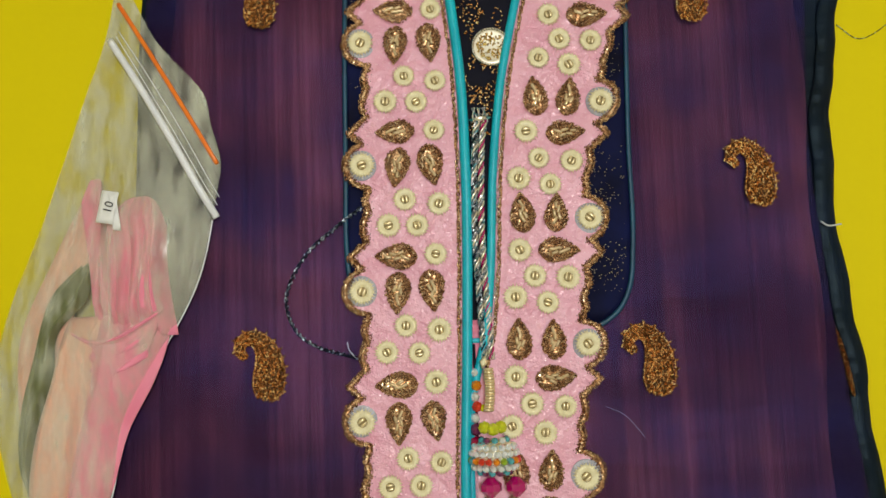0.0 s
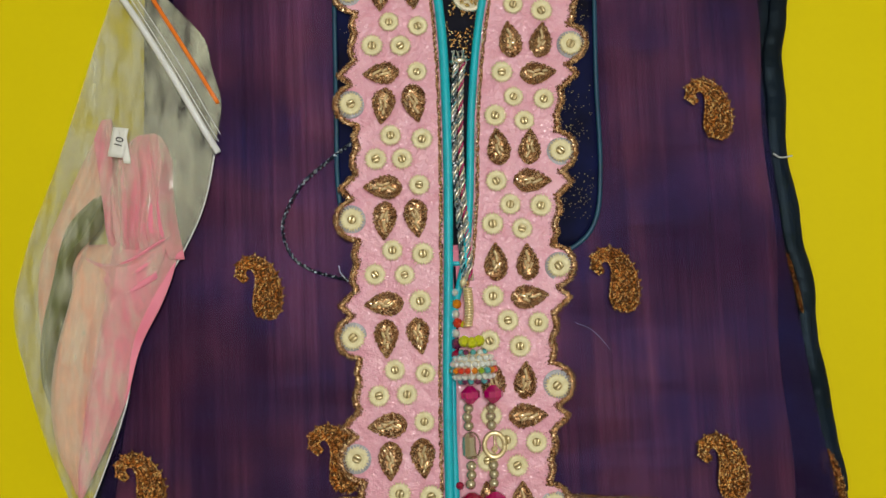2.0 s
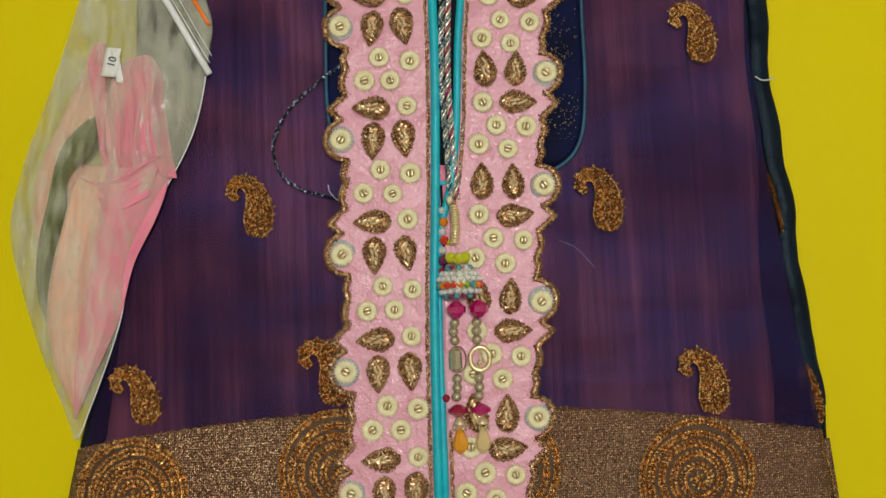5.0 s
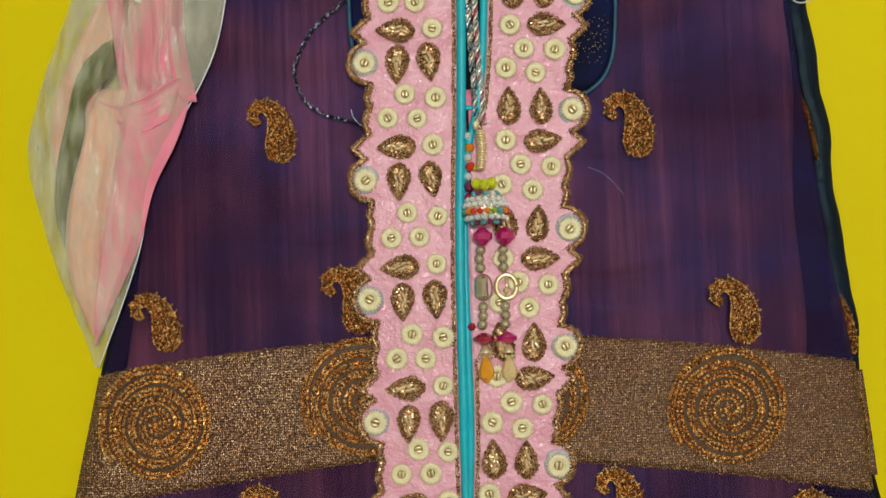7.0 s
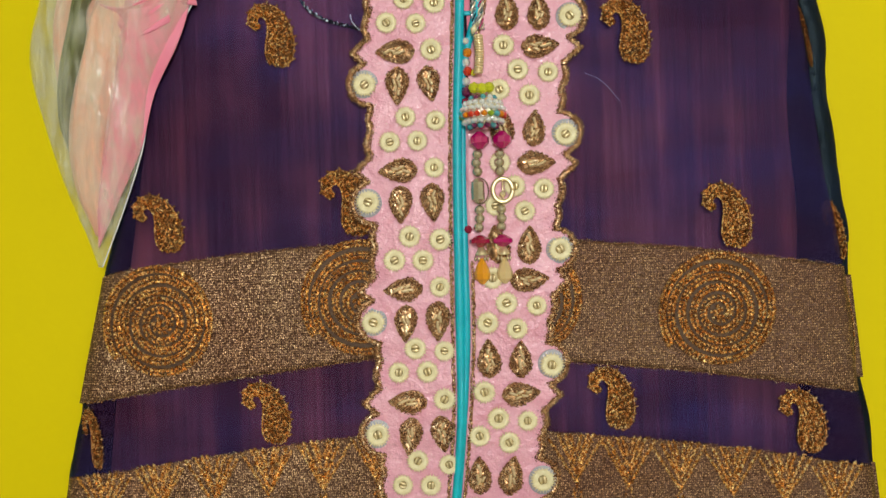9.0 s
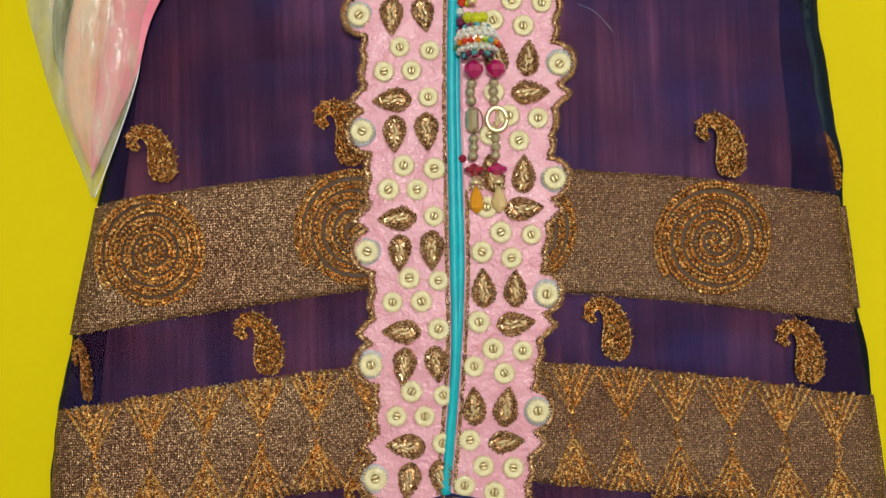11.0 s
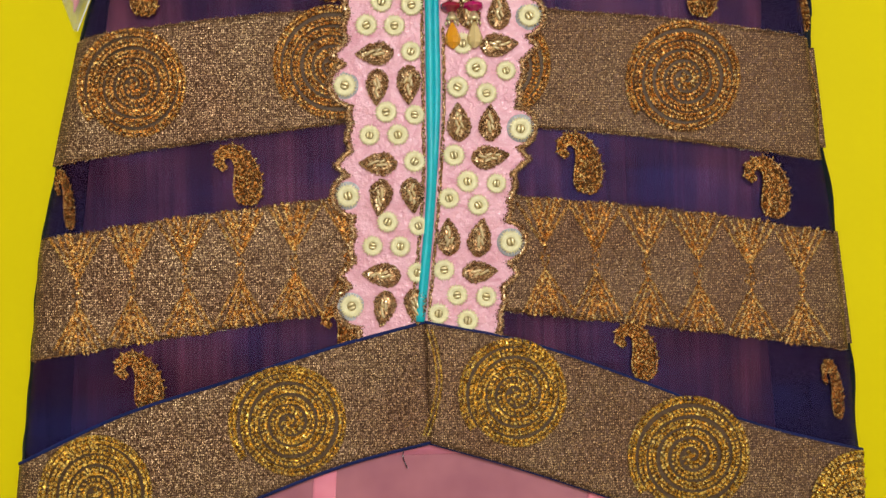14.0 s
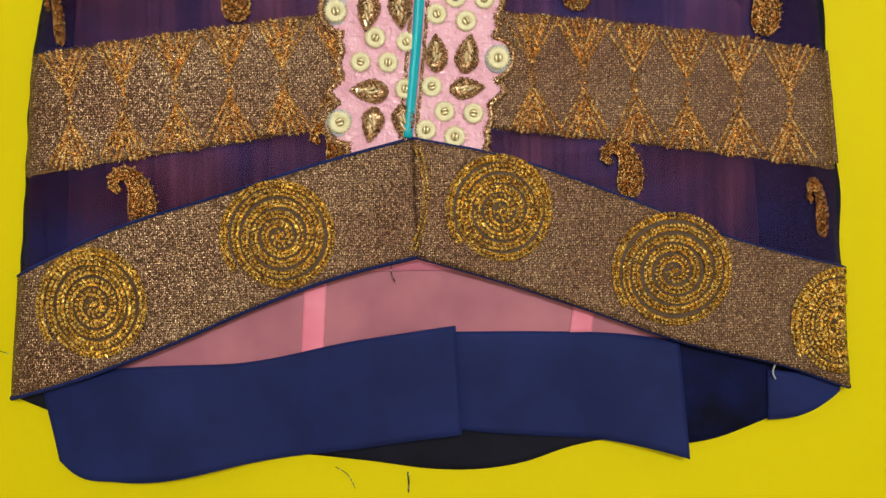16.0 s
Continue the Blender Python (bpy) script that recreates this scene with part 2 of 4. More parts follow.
CLEAR = crystal("clear_rhinestone", (0.90, 0.95, 1.0), 0.05, 0.6)
RED = crystal("red_rhinestone", (0.80, 0.04, 0.01), 0.2, 0.3)
FIRE = crystal("orange_rhinestone", (0.90, 0.28, 0.0), 0.2, 0.3)
AQUA = crystal("aqua_rhinestone", (0.10, 0.45, 0.52), 0.2, 0.3)
LEAF = crystal("green_rhinestone", (0.35, 0.55, 0.02), 0.2, 0.3)
PLUM = crystal("plum_rhinestone", (0.20, 0.02, 0.10), 0.2, 0.3)


# ---- shape helpers ----
def smooth(*points):
    """A smooth function through a few (u, value) points, straight on beyond the ends."""
    pts = sorted(points)
    u = np.array([p[0] for p in pts], float)
    v = np.array([p[1] for p in pts], float)
    d = np.gradient(v, u) if len(u) > 2 else np.full(len(u), (v[-1] - v[0]) / (u[-1] - u[0]))

    def f(x):
        if x <= u[0]:
            return float(v[0] + d[0] * (x - u[0]))
        if x >= u[-1]:
            return float(v[-1] + d[-1] * (x - u[-1]))
        i = int(np.searchsorted(u, x)) - 1
        h = u[i + 1] - u[i]
        s = (x - u[i]) / h
        return float((1 + 2 * s) * (1 - s) ** 2 * v[i] + s * (1 - s) ** 2 * h * d[i]
                     + s * s * (3 - 2 * s) * v[i + 1] + s * s * (s - 1) * h * d[i + 1])
    return f


def along(points, step):
    """Evenly spaced points on a smooth curve through points (of any dimension)."""
    p = np.array(points, float)
    n = len(p)
    t = np.arange(n)
    fs = [smooth(*zip(t, p[:, k])) for k in range(p.shape[1])]
    fine = np.array([[f(s) for f in fs] for s in np.linspace(0, n - 1, 24 * n)])
    run = np.r_[0, np.cumsum(np.linalg.norm(np.diff(fine, axis=0), axis=1))]
    at = np.linspace(0, run[-1], max(2, int(run[-1] / step) + 1))
    return np.stack([np.interp(at, run, fine[:, k]) for k in range(p.shape[1])], 1)


class Shape:
    """Collects vertices and faces, then becomes one mesh object."""

    def __init__(self):
        self.v, self.f, self.m = [], [], []

    def add(self, verts, faces, mat=0):
        n = len(self.v)
        self.v.extend([tuple(map(float, p)) for p in verts])
        self.f.extend([tuple(i + n for i in q) for q in faces])
        self.m.extend([mat] * len(faces))

    def knot(self, p, way, length, width, height=None, mat=0):
        """A small pointed stitch or bead."""
        p = np.array(p, float)
        a = np.array(way, float)
        a = a / (np.linalg.norm(a) + 1e-9)
        b = np.cross((0, 0, 1), a)
        b = b / (np.linalg.norm(b) + 1e-9)
        c = np.cross(a, b)
        h = width if height is None else height
        q = [p + a * length / 2, p - a * length / 2, p + b * width / 2, p - b * width / 2, p + c * h / 2, p - c * h / 2]
        self.add(q, [(0, 2, 4), (2, 1, 4), (1, 3, 4), (3, 0, 4), (2, 0, 5), (1, 2, 5), (3, 1, 5), (0, 3, 5)], mat)

    def slab(self, place, nu, nv, thick, mat=0):
        """A sheet place(u, v), u and v from 0 to 1, with a thickness below it."""
        top = [place(i / nu, j / nv) for j in range(nv + 1) for i in range(nu + 1)]
        w = nu + 1
        n = len(top)
        low = [(x, y, z - thick) for x, y, z in top]
        f = []
        for j in range(nv):
            for i in range(nu):
                a = j * w + i
                f.append((a, a + 1, a + w + 1, a + w))
                f.append((n + a, n + a + w, n + a + w + 1, n + a + 1))
        rim = [i for i in range(w)] + [j * w + nu for j in range(1, nv + 1)] + [nv * w + i for i in range(nu - 1, -1, -1)] + [j * w for j in range(nv - 1, 0, -1)]
        for a, b in zip(rim, rim[1:] + rim[:1]):
            f.append((b, a, n + a, n + b))
        self.add(top + low, f, mat)

    def tube(self, path, radius, sides=8, mat=0, flat=1.0):
        p = np.array(path, float)
        d = np.gradient(p, axis=0)
        d /= np.linalg.norm(d, axis=1)[:, None] + 1e-9
        side = np.cross(d, (0, 0, 1.0))
        side /= np.linalg.norm(side, axis=1)[:, None] + 1e-9
        up = np.cross(side, d)
        v, f = [], []
        for k in range(len(p)):
            r = radius(k / (len(p) - 1)) if callable(radius) else radius
            for s in range(sides):
                a = 2 * math.pi * s / sides
                v.append(p[k] + r * (math.cos(a) * side[k] + flat * math.sin(a) * up[k]))
        for k in range(len(p) - 1):
            for s in range(sides):
                a, b = k * sides + s, k * sides + (s + 1) % sides
                f.append((a, b, b + sides, a + sides))
        f.append(tuple(range(sides))[::-1])
        f.append(tuple(range((len(p) - 1) * sides, len(p) * sides)))
        self.add(v, f, mat)

    def turned(self, profile, sides, centre=(0, 0, 0), axis="z", mat=0, teeth=None):
        """A profile of (radius, height) turned about an axis; teeth(ring, angle) scales the radius."""
        v, f = [], []
        for k, (r, h) in enumerate(profile):
            for s in range(sides):
                a = 2 * math.pi * s / sides
                q = r * (teeth(k, s) if teeth else 1.0)
                p = (q * math.cos(a), q * math.sin(a), h)
                if axis == "y":
                    p = (p[0], -h, p[1])
                v.append((p[0] + centre[0], p[1] + centre[1], p[2] + centre[2]))
        n = len(profile)
        for k in range(n - 1):
            for s in range(sides):
                a, b = k * sides + s, k * sides + (s + 1) % sides
                f.append((a, b, b + sides, a + sides))
        f.append(tuple(range(sides))[::-1])
        f.append(tuple(range((n - 1) * sides, n * sides)))
        self.add(v, f, mat)

    def ball(self, c, r, sides=10, rings=6, mat=0, tall=1.0):
        prof = [(max(r * math.sin(math.pi * k / rings), r * 0.02), -r * tall * math.cos(math.pi * k / rings)) for k in range(rings + 1)]
        self.turned(prof, sides, c, "z", mat)

    def mesh(self, name, mats, shade=True):
        me = bpy.data.meshes.new(name)
        me.from_pydata(self.v, [], self.f)
        for m in mats:
            me.materials.append(m)
        me.polygons.foreach_set("material_index", self.m)
        me.polygons.foreach_set("use_smooth", [shade] * len(self.f))
        me.update()
        return me


def part(name, shape, mats, parent=None, label="", shade=True, kind=""):
    """Links a Shape (or a ready mesh) as one object under its thing or part."""
    me = shape.mesh(name, mats, shade) if isinstance(shape, Shape) else shape
    ob = new(name, me)
    ob.parent = parent
    return tagged(ob, label, kind=kind)


def put(ob, x, y, z, turn=0.0, size=1.0):
    ob.matrix_basis = Matrix.Translation((x, y, z)) @ Matrix.Rotation(radians(turn), 4, "Z") @ Matrix.Diagonal((size, size, size, 1))
    return ob


rnd = random.Random(7)

# ---- the room ----
g = Shape()
g.slab(lambda u, v: (-2.2 + 4.4 * u, -2.2 + 4.4 * v, 0.0), 8, 8, 0.03)
tagged(part("ground", g, [YELLOW], shade=False), "plain saturated yellow sheet spread under the garment", "ground", kind="structure")
# Walls and ceiling stand out of view, added to bounce the bulb's light.
for name, x0, x1, y0, y1, z0, z1 in (("wall_north", -2.3, 2.3, 2.2, 2.3, -0.03, 2.4), ("wall_south", -2.3, 2.3, -2.3, -2.2, -0.03, 2.4),
                                     ("wall_east", 2.2, 2.3, -2.2, 2.2, -0.03, 2.4), ("wall_west", -2.3, -2.2, -2.2, 2.2, -0.03, 2.4),
                                     ("ceiling", -2.3, 2.3, -2.3, 2.3, 2.4, 2.5)):
    g = Shape()
    g.slab(lambda u, v: (x0 + (x1 - x0) * u, y0 + (y1 - y0) * v, z1), 1, 1, z1 - z0)
    tagged(part(name, g, [WALL], shade=False), "unseen light-bouncing off-white painted " + name.split("_")[0], name.split("_")[0], kind="structure")

# ---- the garment: outlines as functions of y (across) or x (along the bands) ----
TOP = 0.31
left_edge = smooth((TOP, -0.180), (0.264, -0.184), (0.10, -0.189), (-0.070, -0.208), (-0.138, -0.229), (-0.23, -0.2475), (-0.283, -0.259), (-0.37, -0.268), (-0.44, -0.275), (-0.526, -0.285))
right_line = smooth((TOP, 0.291), (0.245, 0.2845), (0.193, 0.2745), (0.135, 0.2715), (0.088, 0.2720), (0.045, 0.2760), (0.013, 0.2800), (-0.036, 0.2833), (-0.096, 0.289), (-0.152, 0.2935), (-0.237, 0.3005), (-0.29, 0.3065), (-0.374, 0.3145), (-0.44, 0.316), (-0.53, 0.321))
right_edge = lambda y: right_line(y) + 0.0011 * math.sin(y * 95 + 1.0) + 0.0008 * math.sin(y * 41)
front_left = lambda y: left_edge(y) + 0.004
front_right = smooth((TOP, 0.265), (0.243, 0.2585), (0.192, 0.2552), (0.135, 0.2543), (0.089, 0.2569), (0.04, 0.2603), (-0.016, 0.2672), (-0.076, 0.2735), (-0.152, 0.2865), (-0.240, 0.2945), (-0.3, 0.3035), (-0.374, 0.310), (-0.45, 0.315), (-0.53, 0.320))
band_one = ((smooth((-0.260, -0.150), (-0.231, -0.143), (-0.142, -0.131), (-0.038, -0.124)), smooth((-0.251, -0.231), (-0.145, -0.217), (-0.041, -0.205))),
            (smooth((0.103, -0.128), (0.191, -0.137), (0.288, -0.152)), smooth((0.092, -0.2115), (0.188, -0.2225), (0.299, -0.2395))))
band_two = ((smooth((-0.257, -0.283), (-0.151, -0.269), (-0.035, -0.257)), smooth((-0.267, -0.367), (-0.153, -0.351), (-0.047, -0.337))),
            (smooth((0.077, -0.260), (0.197, -0.274), (0.303, -0.292)), smooth((0.066, -0.340), (0.193, -0.356), (0.310, -0.374))))
hem = ((smooth((-0.273, -0.438), (-0.203, -0.407), (-0.122, -0.383), (-0.062, -0.365), (0.010, -0.347)), smooth((-0.282, -0.526), (-0.228, -0.511), (-0.166, -0.489), (-0.105, -0.464), (-0.044, -0.443), (0.012, -0.430))),
       (smooth((0.010, -0.347), (0.078, -0.362), (0.157, -0.391), (0.237, -0.423), (0.317, -0.445)), smooth((0.012, -0.430), (0.076, -0.450), (0.136, -0.471), (0.196, -0.493), (0.276, -0.514), (0.319, -0.530))))


def front(x, y):
    """Height of the front layer: nearly flat, soft folds, thinner at the sides."""
    near = min(x - left_edge(y), right_edge(y) - x)
    rim = max(0.0, 1.0 - max(near, 0.0) / 0.035)
    roll = max(0.0, 1.0 - max(near, 0.0) / 0.011)
    z = 0.0104 - 0.0025 * rim * rim - 0.0038 * roll * roll
    z += 0.0016 * noise.noise((x * 7.0, y * 18.0, 1.3)) + 0.0007 * noise.noise((x * 26.0, y * 9.0, 4.1))
    z += 0.0022 * math.exp(-((y + 0.113 + 0.05 * (x - 0.15)) / 0.006) ** 2) * math.exp(-((x - 0.14) / 0.05) ** 2)
    return z


kameez = new("kameez")
tagged(kameez, "purple sheer embroidered tunic with pink scalloped placket, lying flat", "tunic")


def panel(name, xl, xr, y0, y1, height, thick, mats, nx, ny, label, parent=kameez):
    s = Shape()

    def place(u, v):
        y = y0 + (y1 - y0) * v
        x = xl(y) + (xr(y) - xl(y)) * u
        return x, y, height(x, y)
    s.slab(place, nx, ny, thick)
    return part(name, s, mats, parent, label)


def strip(name, ft, fb, x0, x1, lift, thick, mats, nx, ny, label, parent=kameez, height=front):
    s = Shape()

    def place(u, v):
        xb, xt = (x0[0] + (x1[0] - x0[0]) * u), (x0[1] + (x1[1] - x0[1]) * u)
        yb, yt = fb(xb), ft(xt)
        x, y = xb + (xt - xb) * v, yb + (yt - yb) * v
        return x, y, height(x, y) + lift
    s.slab(place, nx, ny, thick)
    return part(name, s, mats, parent, label)


hem_top = lambda x: hem[0][0](x) if x < 0.01 else hem[1][0](x)
hem_low = lambda x: hem[0][1](x) if x < 0.012 else hem[1][1](x)

# back layers
panel("back_panel", left_edge, right_edge, -0.50, TOP, lambda x, y: 0.0026 + 0.0007 * noise.noise((x * 9, y * 14, 2)), 0.0008, [BACK], 60, 90, "sheer navy back layer showing at the sides")


def side_fold(edge, side, wide, y0, y1):
    """The turned seam allowance along a side: a soft roll with short cross creases."""
    s = Shape()

    def place(u, v):
        y = y0 + (y1 - y0) * v
        w = wide * (1 + 0.25 * noise.noise((y * 14, side * 3.0, 0.5)))
        x = edge(y) - side * w * (1 - u)
        crease = max(0.0, noise.noise((y * 42, u * 0.6, 8.0 + side))) ** 1.5
        z = 0.0036 + 0.0026 * math.sin(math.pi * min(1.0, 0.12 + u * 0.8)) - 0.0022 * crease * u
        return x + side * 0.0009 * noise.noise((y * 60, 2.0, side)), y, z
    s.slab(place, 12, 160, 0.0007)
    part("side_fold", s, [BACK], kameez, "dark crumpled seam allowance along the side")


side_fold(right_edge, 1, 0.0125, -0.135, TOP)
side_fold(left_edge, -1, 0.009, -0.44, -0.10)
lining_left = smooth((TOP, -0.155), (0.225, -0.164), (0.0, -0.190), (-0.118, -0.208), (-0.266, -0.2275), (-0.5, -0.245))
panel("lining", lining_left, lambda y: 0.2545 + 0.002 * math.sin(y * 40), -0.44, TOP, lambda x, y: 0.0058 + 0.0006 * noise.noise((x * 12, y * 8, 6)), 0.0006, [LINING], 40, 70, "pink cloth lining under the chiffon")
panel("inner_lining", lambda y: -0.225, lambda y: 0.192, -0.514, -0.38, lambda x, y: 0.0042 + 0.0012 * noise.noise((x * 22, y * 6, 3)), 0.0006, [DULL_PINK], 60, 20, "mauve-pink inner lining below the front hem, hem shade in its colour")

# front chiffon: the lower edge follows the hem
s = Shape()


def front_place(u, v):
    x = front_left(-0.40) + (front_right(-0.40) - front_left(-0.40)) * u
    low = hem_top(x) - 0.004
    y = low + (TOP - low) * v
    x = front_left(y) + (front_right(y) - front_left(y)) * u
    return x, y, front(x, y)


s.slab(front_place, 110, 150, 0.0005)
part("front_panel", s, [SHEER], kameez, "sheer navy chiffon front glowing purple over pink lining")

# yoke under the chiffon, with its teal edge
yoke_right = smooth((TOP, 0.139), (0.242, 0.138), (0.158, 0.135), (0.094, 0.134), (0.066, 0.131), (0.052, 0.124), (0.041, 0.112))
for name, sgn, xe in (("right", 1, yoke_right), ("left", -1, smooth((TOP, -0.046), (0.213, -0.0485), (0.145, -0.0495), (0.082, -0.0495), (0.06, -0.047)))):
    yk = panel("yoke", (lambda y: 0.06) if sgn > 0 else xe, xe if sgn > 0 else (lambda y: 0.0), 0.0405 if sgn > 0 else 0.075, TOP, lambda x, y: front(x, y) + 0.0004, 0.0005, [YOKE_AND_SHADE], 14, 40, "dark glittered yoke beside the placket")
    if sgn > 0:
        ed = [(xe(y), y) for y in np.linspace(TOP, 0.09, 12)] + [(0.131, 0.066), (0.124, 0.050), (0.112, 0.040), (0.100, 0.036)]
    else:
        ed = [(xe(y), y) for y in np.linspace(TOP, 0.085, 12)] + [(-0.048, 0.07)]
    s = Shape()
    s.tube([(x, y, front(x, y) + 0.0010) for x, y in along(ed, 0.005)], 0.0016, 6, flat=0.45)
    part("yoke_edging", s, [TEAL_DIM], yk, "dull teal ribbon edge")
    s = Shape()
    for k in range(1500 if sgn > 0 else 160):
        y = 0.06 + (TOP - 0.06) * rnd.random()
        x = (0.098 + (xe(y) - 0.102) * rnd.random() ** 1.5) if sgn > 0 else xe(y) + 0.003 + 0.012 * rnd.random()
        if noise.noise((x * 60, y * 45, 0)) < rnd.uniform(-0.3, 0.3):
            continue
        big = rnd.uniform(0.5, 1.15)
        s.knot((x, y, front(x, y) + 0.0009), (rnd.uniform(-1, 1), rnd.uniform(-1, 1), 0), 0.0010 * big, 0.0008 * big, 0.0007)
    part("glitter", s, [PALE_GOLD], yk, "scattered gold glitter dots", kind="stuff")

# ---- plackets ----
notch_left = smooth((TOP, -0.033), (0.2, -0.0345), (0.1, -0.036), (0.035, -0.038), (-0.055, -0.039), (-0.22, -0.0375), (-0.306, -0.037), (-0.37, -0.036))
notch_right = smooth((TOP, 0.138), (0.245, 0.128), (0.143, 0.106), (0.066, 0.1003), (-0.016, 0.094), (-0.1, 0.0885), (-0.18, 0.0805), (-0.25, 0.073), (-0.338, 0.063), (-0.37, 0.060))
pipe_left = smooth((TOP, 0.016), (0.255, 0.022), (0.2, 0.0268), (0.141, 0.0278), (0.033, 0.0248), (-0.05, 0.0207), (-0.185, 0.0182), (-0.243, 0.0172), (-0.342, 0.007), (-0.37, 0.004))
pipe_right = smooth((TOP, 0.080), (0.253, 0.065), (0.2, 0.0532), (0.148, 0.0462), (0.068, 0.0405), (0.035, 0.0365), (0.0, 0.0275), (-0.06, 0.0240), (-0.13, 0.0230), (-0.197, 0.0222), (-0.255, 0.0178), (-0.339, 0.0085), (-0.37, 0.005))
SCALLOPS_LEFT = (0.308, 0.2275, 0.1465, 0.0655, -0.0155, -0.0975, -0.1795, -0.2570, -0.3345)
SCALLOPS_RIGHT = (0.263, 0.184, 0.1075, 0.027, -0.0535, -0.134, -0.2125, -0.2925, -0.372)


def bulge(d):
    """How far the scalloped edge stands out from its notch line, d above the scallop's middle (right side: below)."""
    out = 0.0
    e = 0.0145 ** 2 - (d - 0.000) ** 2
    if e > 0:
        out = max(out, math.sqrt(e) + 0.0005)
    out = max(out, 0.0125 - abs(d - 0.0215) * 1.05)
    out = max(out, 0.0040 * math.exp(-((d - 0.040) / 0.009) ** 2), 0.0025 * math.exp(-((d - 0.057) / 0.006) ** 2))
    return out


def scallop_edge(y, side):
    marks = SCALLOPS_LEFT if side < 0 else SCALLOPS_RIGHT
    out = max(bulge((y - m) * (1 if side < 0 else -1)) for m in marks)
    return notch_left(y) - out if side < 0 else notch_right(y) + out


def flower_mesh():
    s = Shape()
    teeth = lambda k, i: (1.0 if k in (0, 1) and i % 2 == 0 else 0.82 if k in (0, 1) else 1.0)
    s.turned([(0.0072, 0.0), (0.0073, 0.0007), (0.0062, 0.0014), (0.0047, 0.0017), (0.0033, 0.0014), (0.0027, 0.0005)], 36, teeth=teeth)
    s.turned([(0.0028, 0.0006), (0.0026, 0.0009)], 14, mat=1)
    for x in (-0.00115, 0.00115):
        s.tube([(x, y, 0.0010 + 0.0003 * (1 - (y / 0.002) ** 2)) for y in np.linspace(-0.0021, 0.0021, 5)], 0.0010, 6, 2)
    for k in range(26):
        a = 2 * math.pi * k / 26
        long = 0.0040 + 0.0012 * ((k * 7) % 5) / 4
        s.knot((0.0062 * math.cos(a), 0.0062 * math.sin(a), 0.0013), (math.cos(a), math.sin(a), -0.25), long, 0.0007, 0.0009)
    return s.mesh("flower_sequin", [CREAM, HOLE, PALE_GOLD])


def almond_mesh(seed):
    """A teardrop motif, tip towards -y: fuzzy metal-thread border round a few pale bugle beads."""
    r0 = random.Random(seed)
    s = Shape()
    half = lambda q: 0.0080 * math.sin(math.pi * min(1.0, q ** 0.72)) ** 0.85 if 0 < q < 1 else 0.0
    n = 30
    ring = [(half(k / n) if k % n else 0.0003, 0.0132 - 0.0264 * k / n) for k in range(n + 1)]
    edge = [(w, y) for w, y in ring] + [(-w, y) for w, y in ring[::-1]]
    v = [(x, y, 0.0) for x, y in edge] + [(x * 0.85, y * 0.9, 0.0012) for x, y in edge] + [(x * 0.4, y * 0.6, 0.0014) for x, y in edge]
    m = len(edge)
    f = [(a, (a + 1) % m, (a + 1) % m + m, a + m) for a in range(m)] + [(a + m, (a + 1) % m + m, (a + 1) % m + 2 * m, a + 2 * m) for a in range(m)]
    f.append(tuple(range(2 * m, 3 * m)))
    s.add(v, f, 2)
    for k in range(460):
        q = r0.uniform(0.01, 0.99)
        w = half(q) * r0.choice((-1, 1)) * (r0.uniform(0.42, 1.06) if 0.15 < q < 0.85 else r0.uniform(0, 1.08))
        y = 0.0132 - 0.0264 * q
        s.knot((w, y, 0.0014 + 0.0013 * r0.random()), (r0.uniform(-1, 1), r0.uniform(-1, 1), 0.4), 0.0020, 0.0009, 0.0009, 0)
    for x, y, ln in ((0.0004, 0.0045, 0.0050), (-0.0016, 0.0022, 0.0038), (0.0016, 0.0010, 0.0042), (-0.0006, -0.0016, 0.0040), (0.0004, -0.0050, 0.0036)):
        x, y, lean = x + r0.uniform(-0.0006, 0.0006), y + r0.uniform(-0.0010, 0.0010), r0.uniform(-0.55, 0.55)
        s.tube([(x + lean * d * ln, y + d * ln, 0.0024 + 0.0004 * (1 - 4 * d * d)) for d in (-0.5, -0.3, 0.0, 0.3, 0.5)], 0.00105, 7, 1)
    return s.mesh("almond_motif", [BROWN, BUGLE, BROWN])


FLOWER, ALMONDS = flower_mesh(), [almond_mesh(k) for k in range(4)]
UNIT_FLOWERS = ((0.043, 0.0225), (0.024, 0.0585), (0.045, 0.0550), (0.0125, 0.0420), (0.0320, 0.0415))
UNIT_ALMONDS = ((0.0190, -0.0020, 0), (0.0410, -0.0010, 0), (0.0180, 0.0215, 1))
UNIT_FLOWERS_RIGHT = ((0.0415, 0.0185), (0.0310, 0.0360), (0.0100, 0.0380), (0.0430, 0.0485), (0.0220, 0.0535))
UNIT_ALMONDS_RIGHT = ((0.0400, -0.0050, 0), (0.0180, -0.0040, 0), (0.0160, 0.0200, 1))


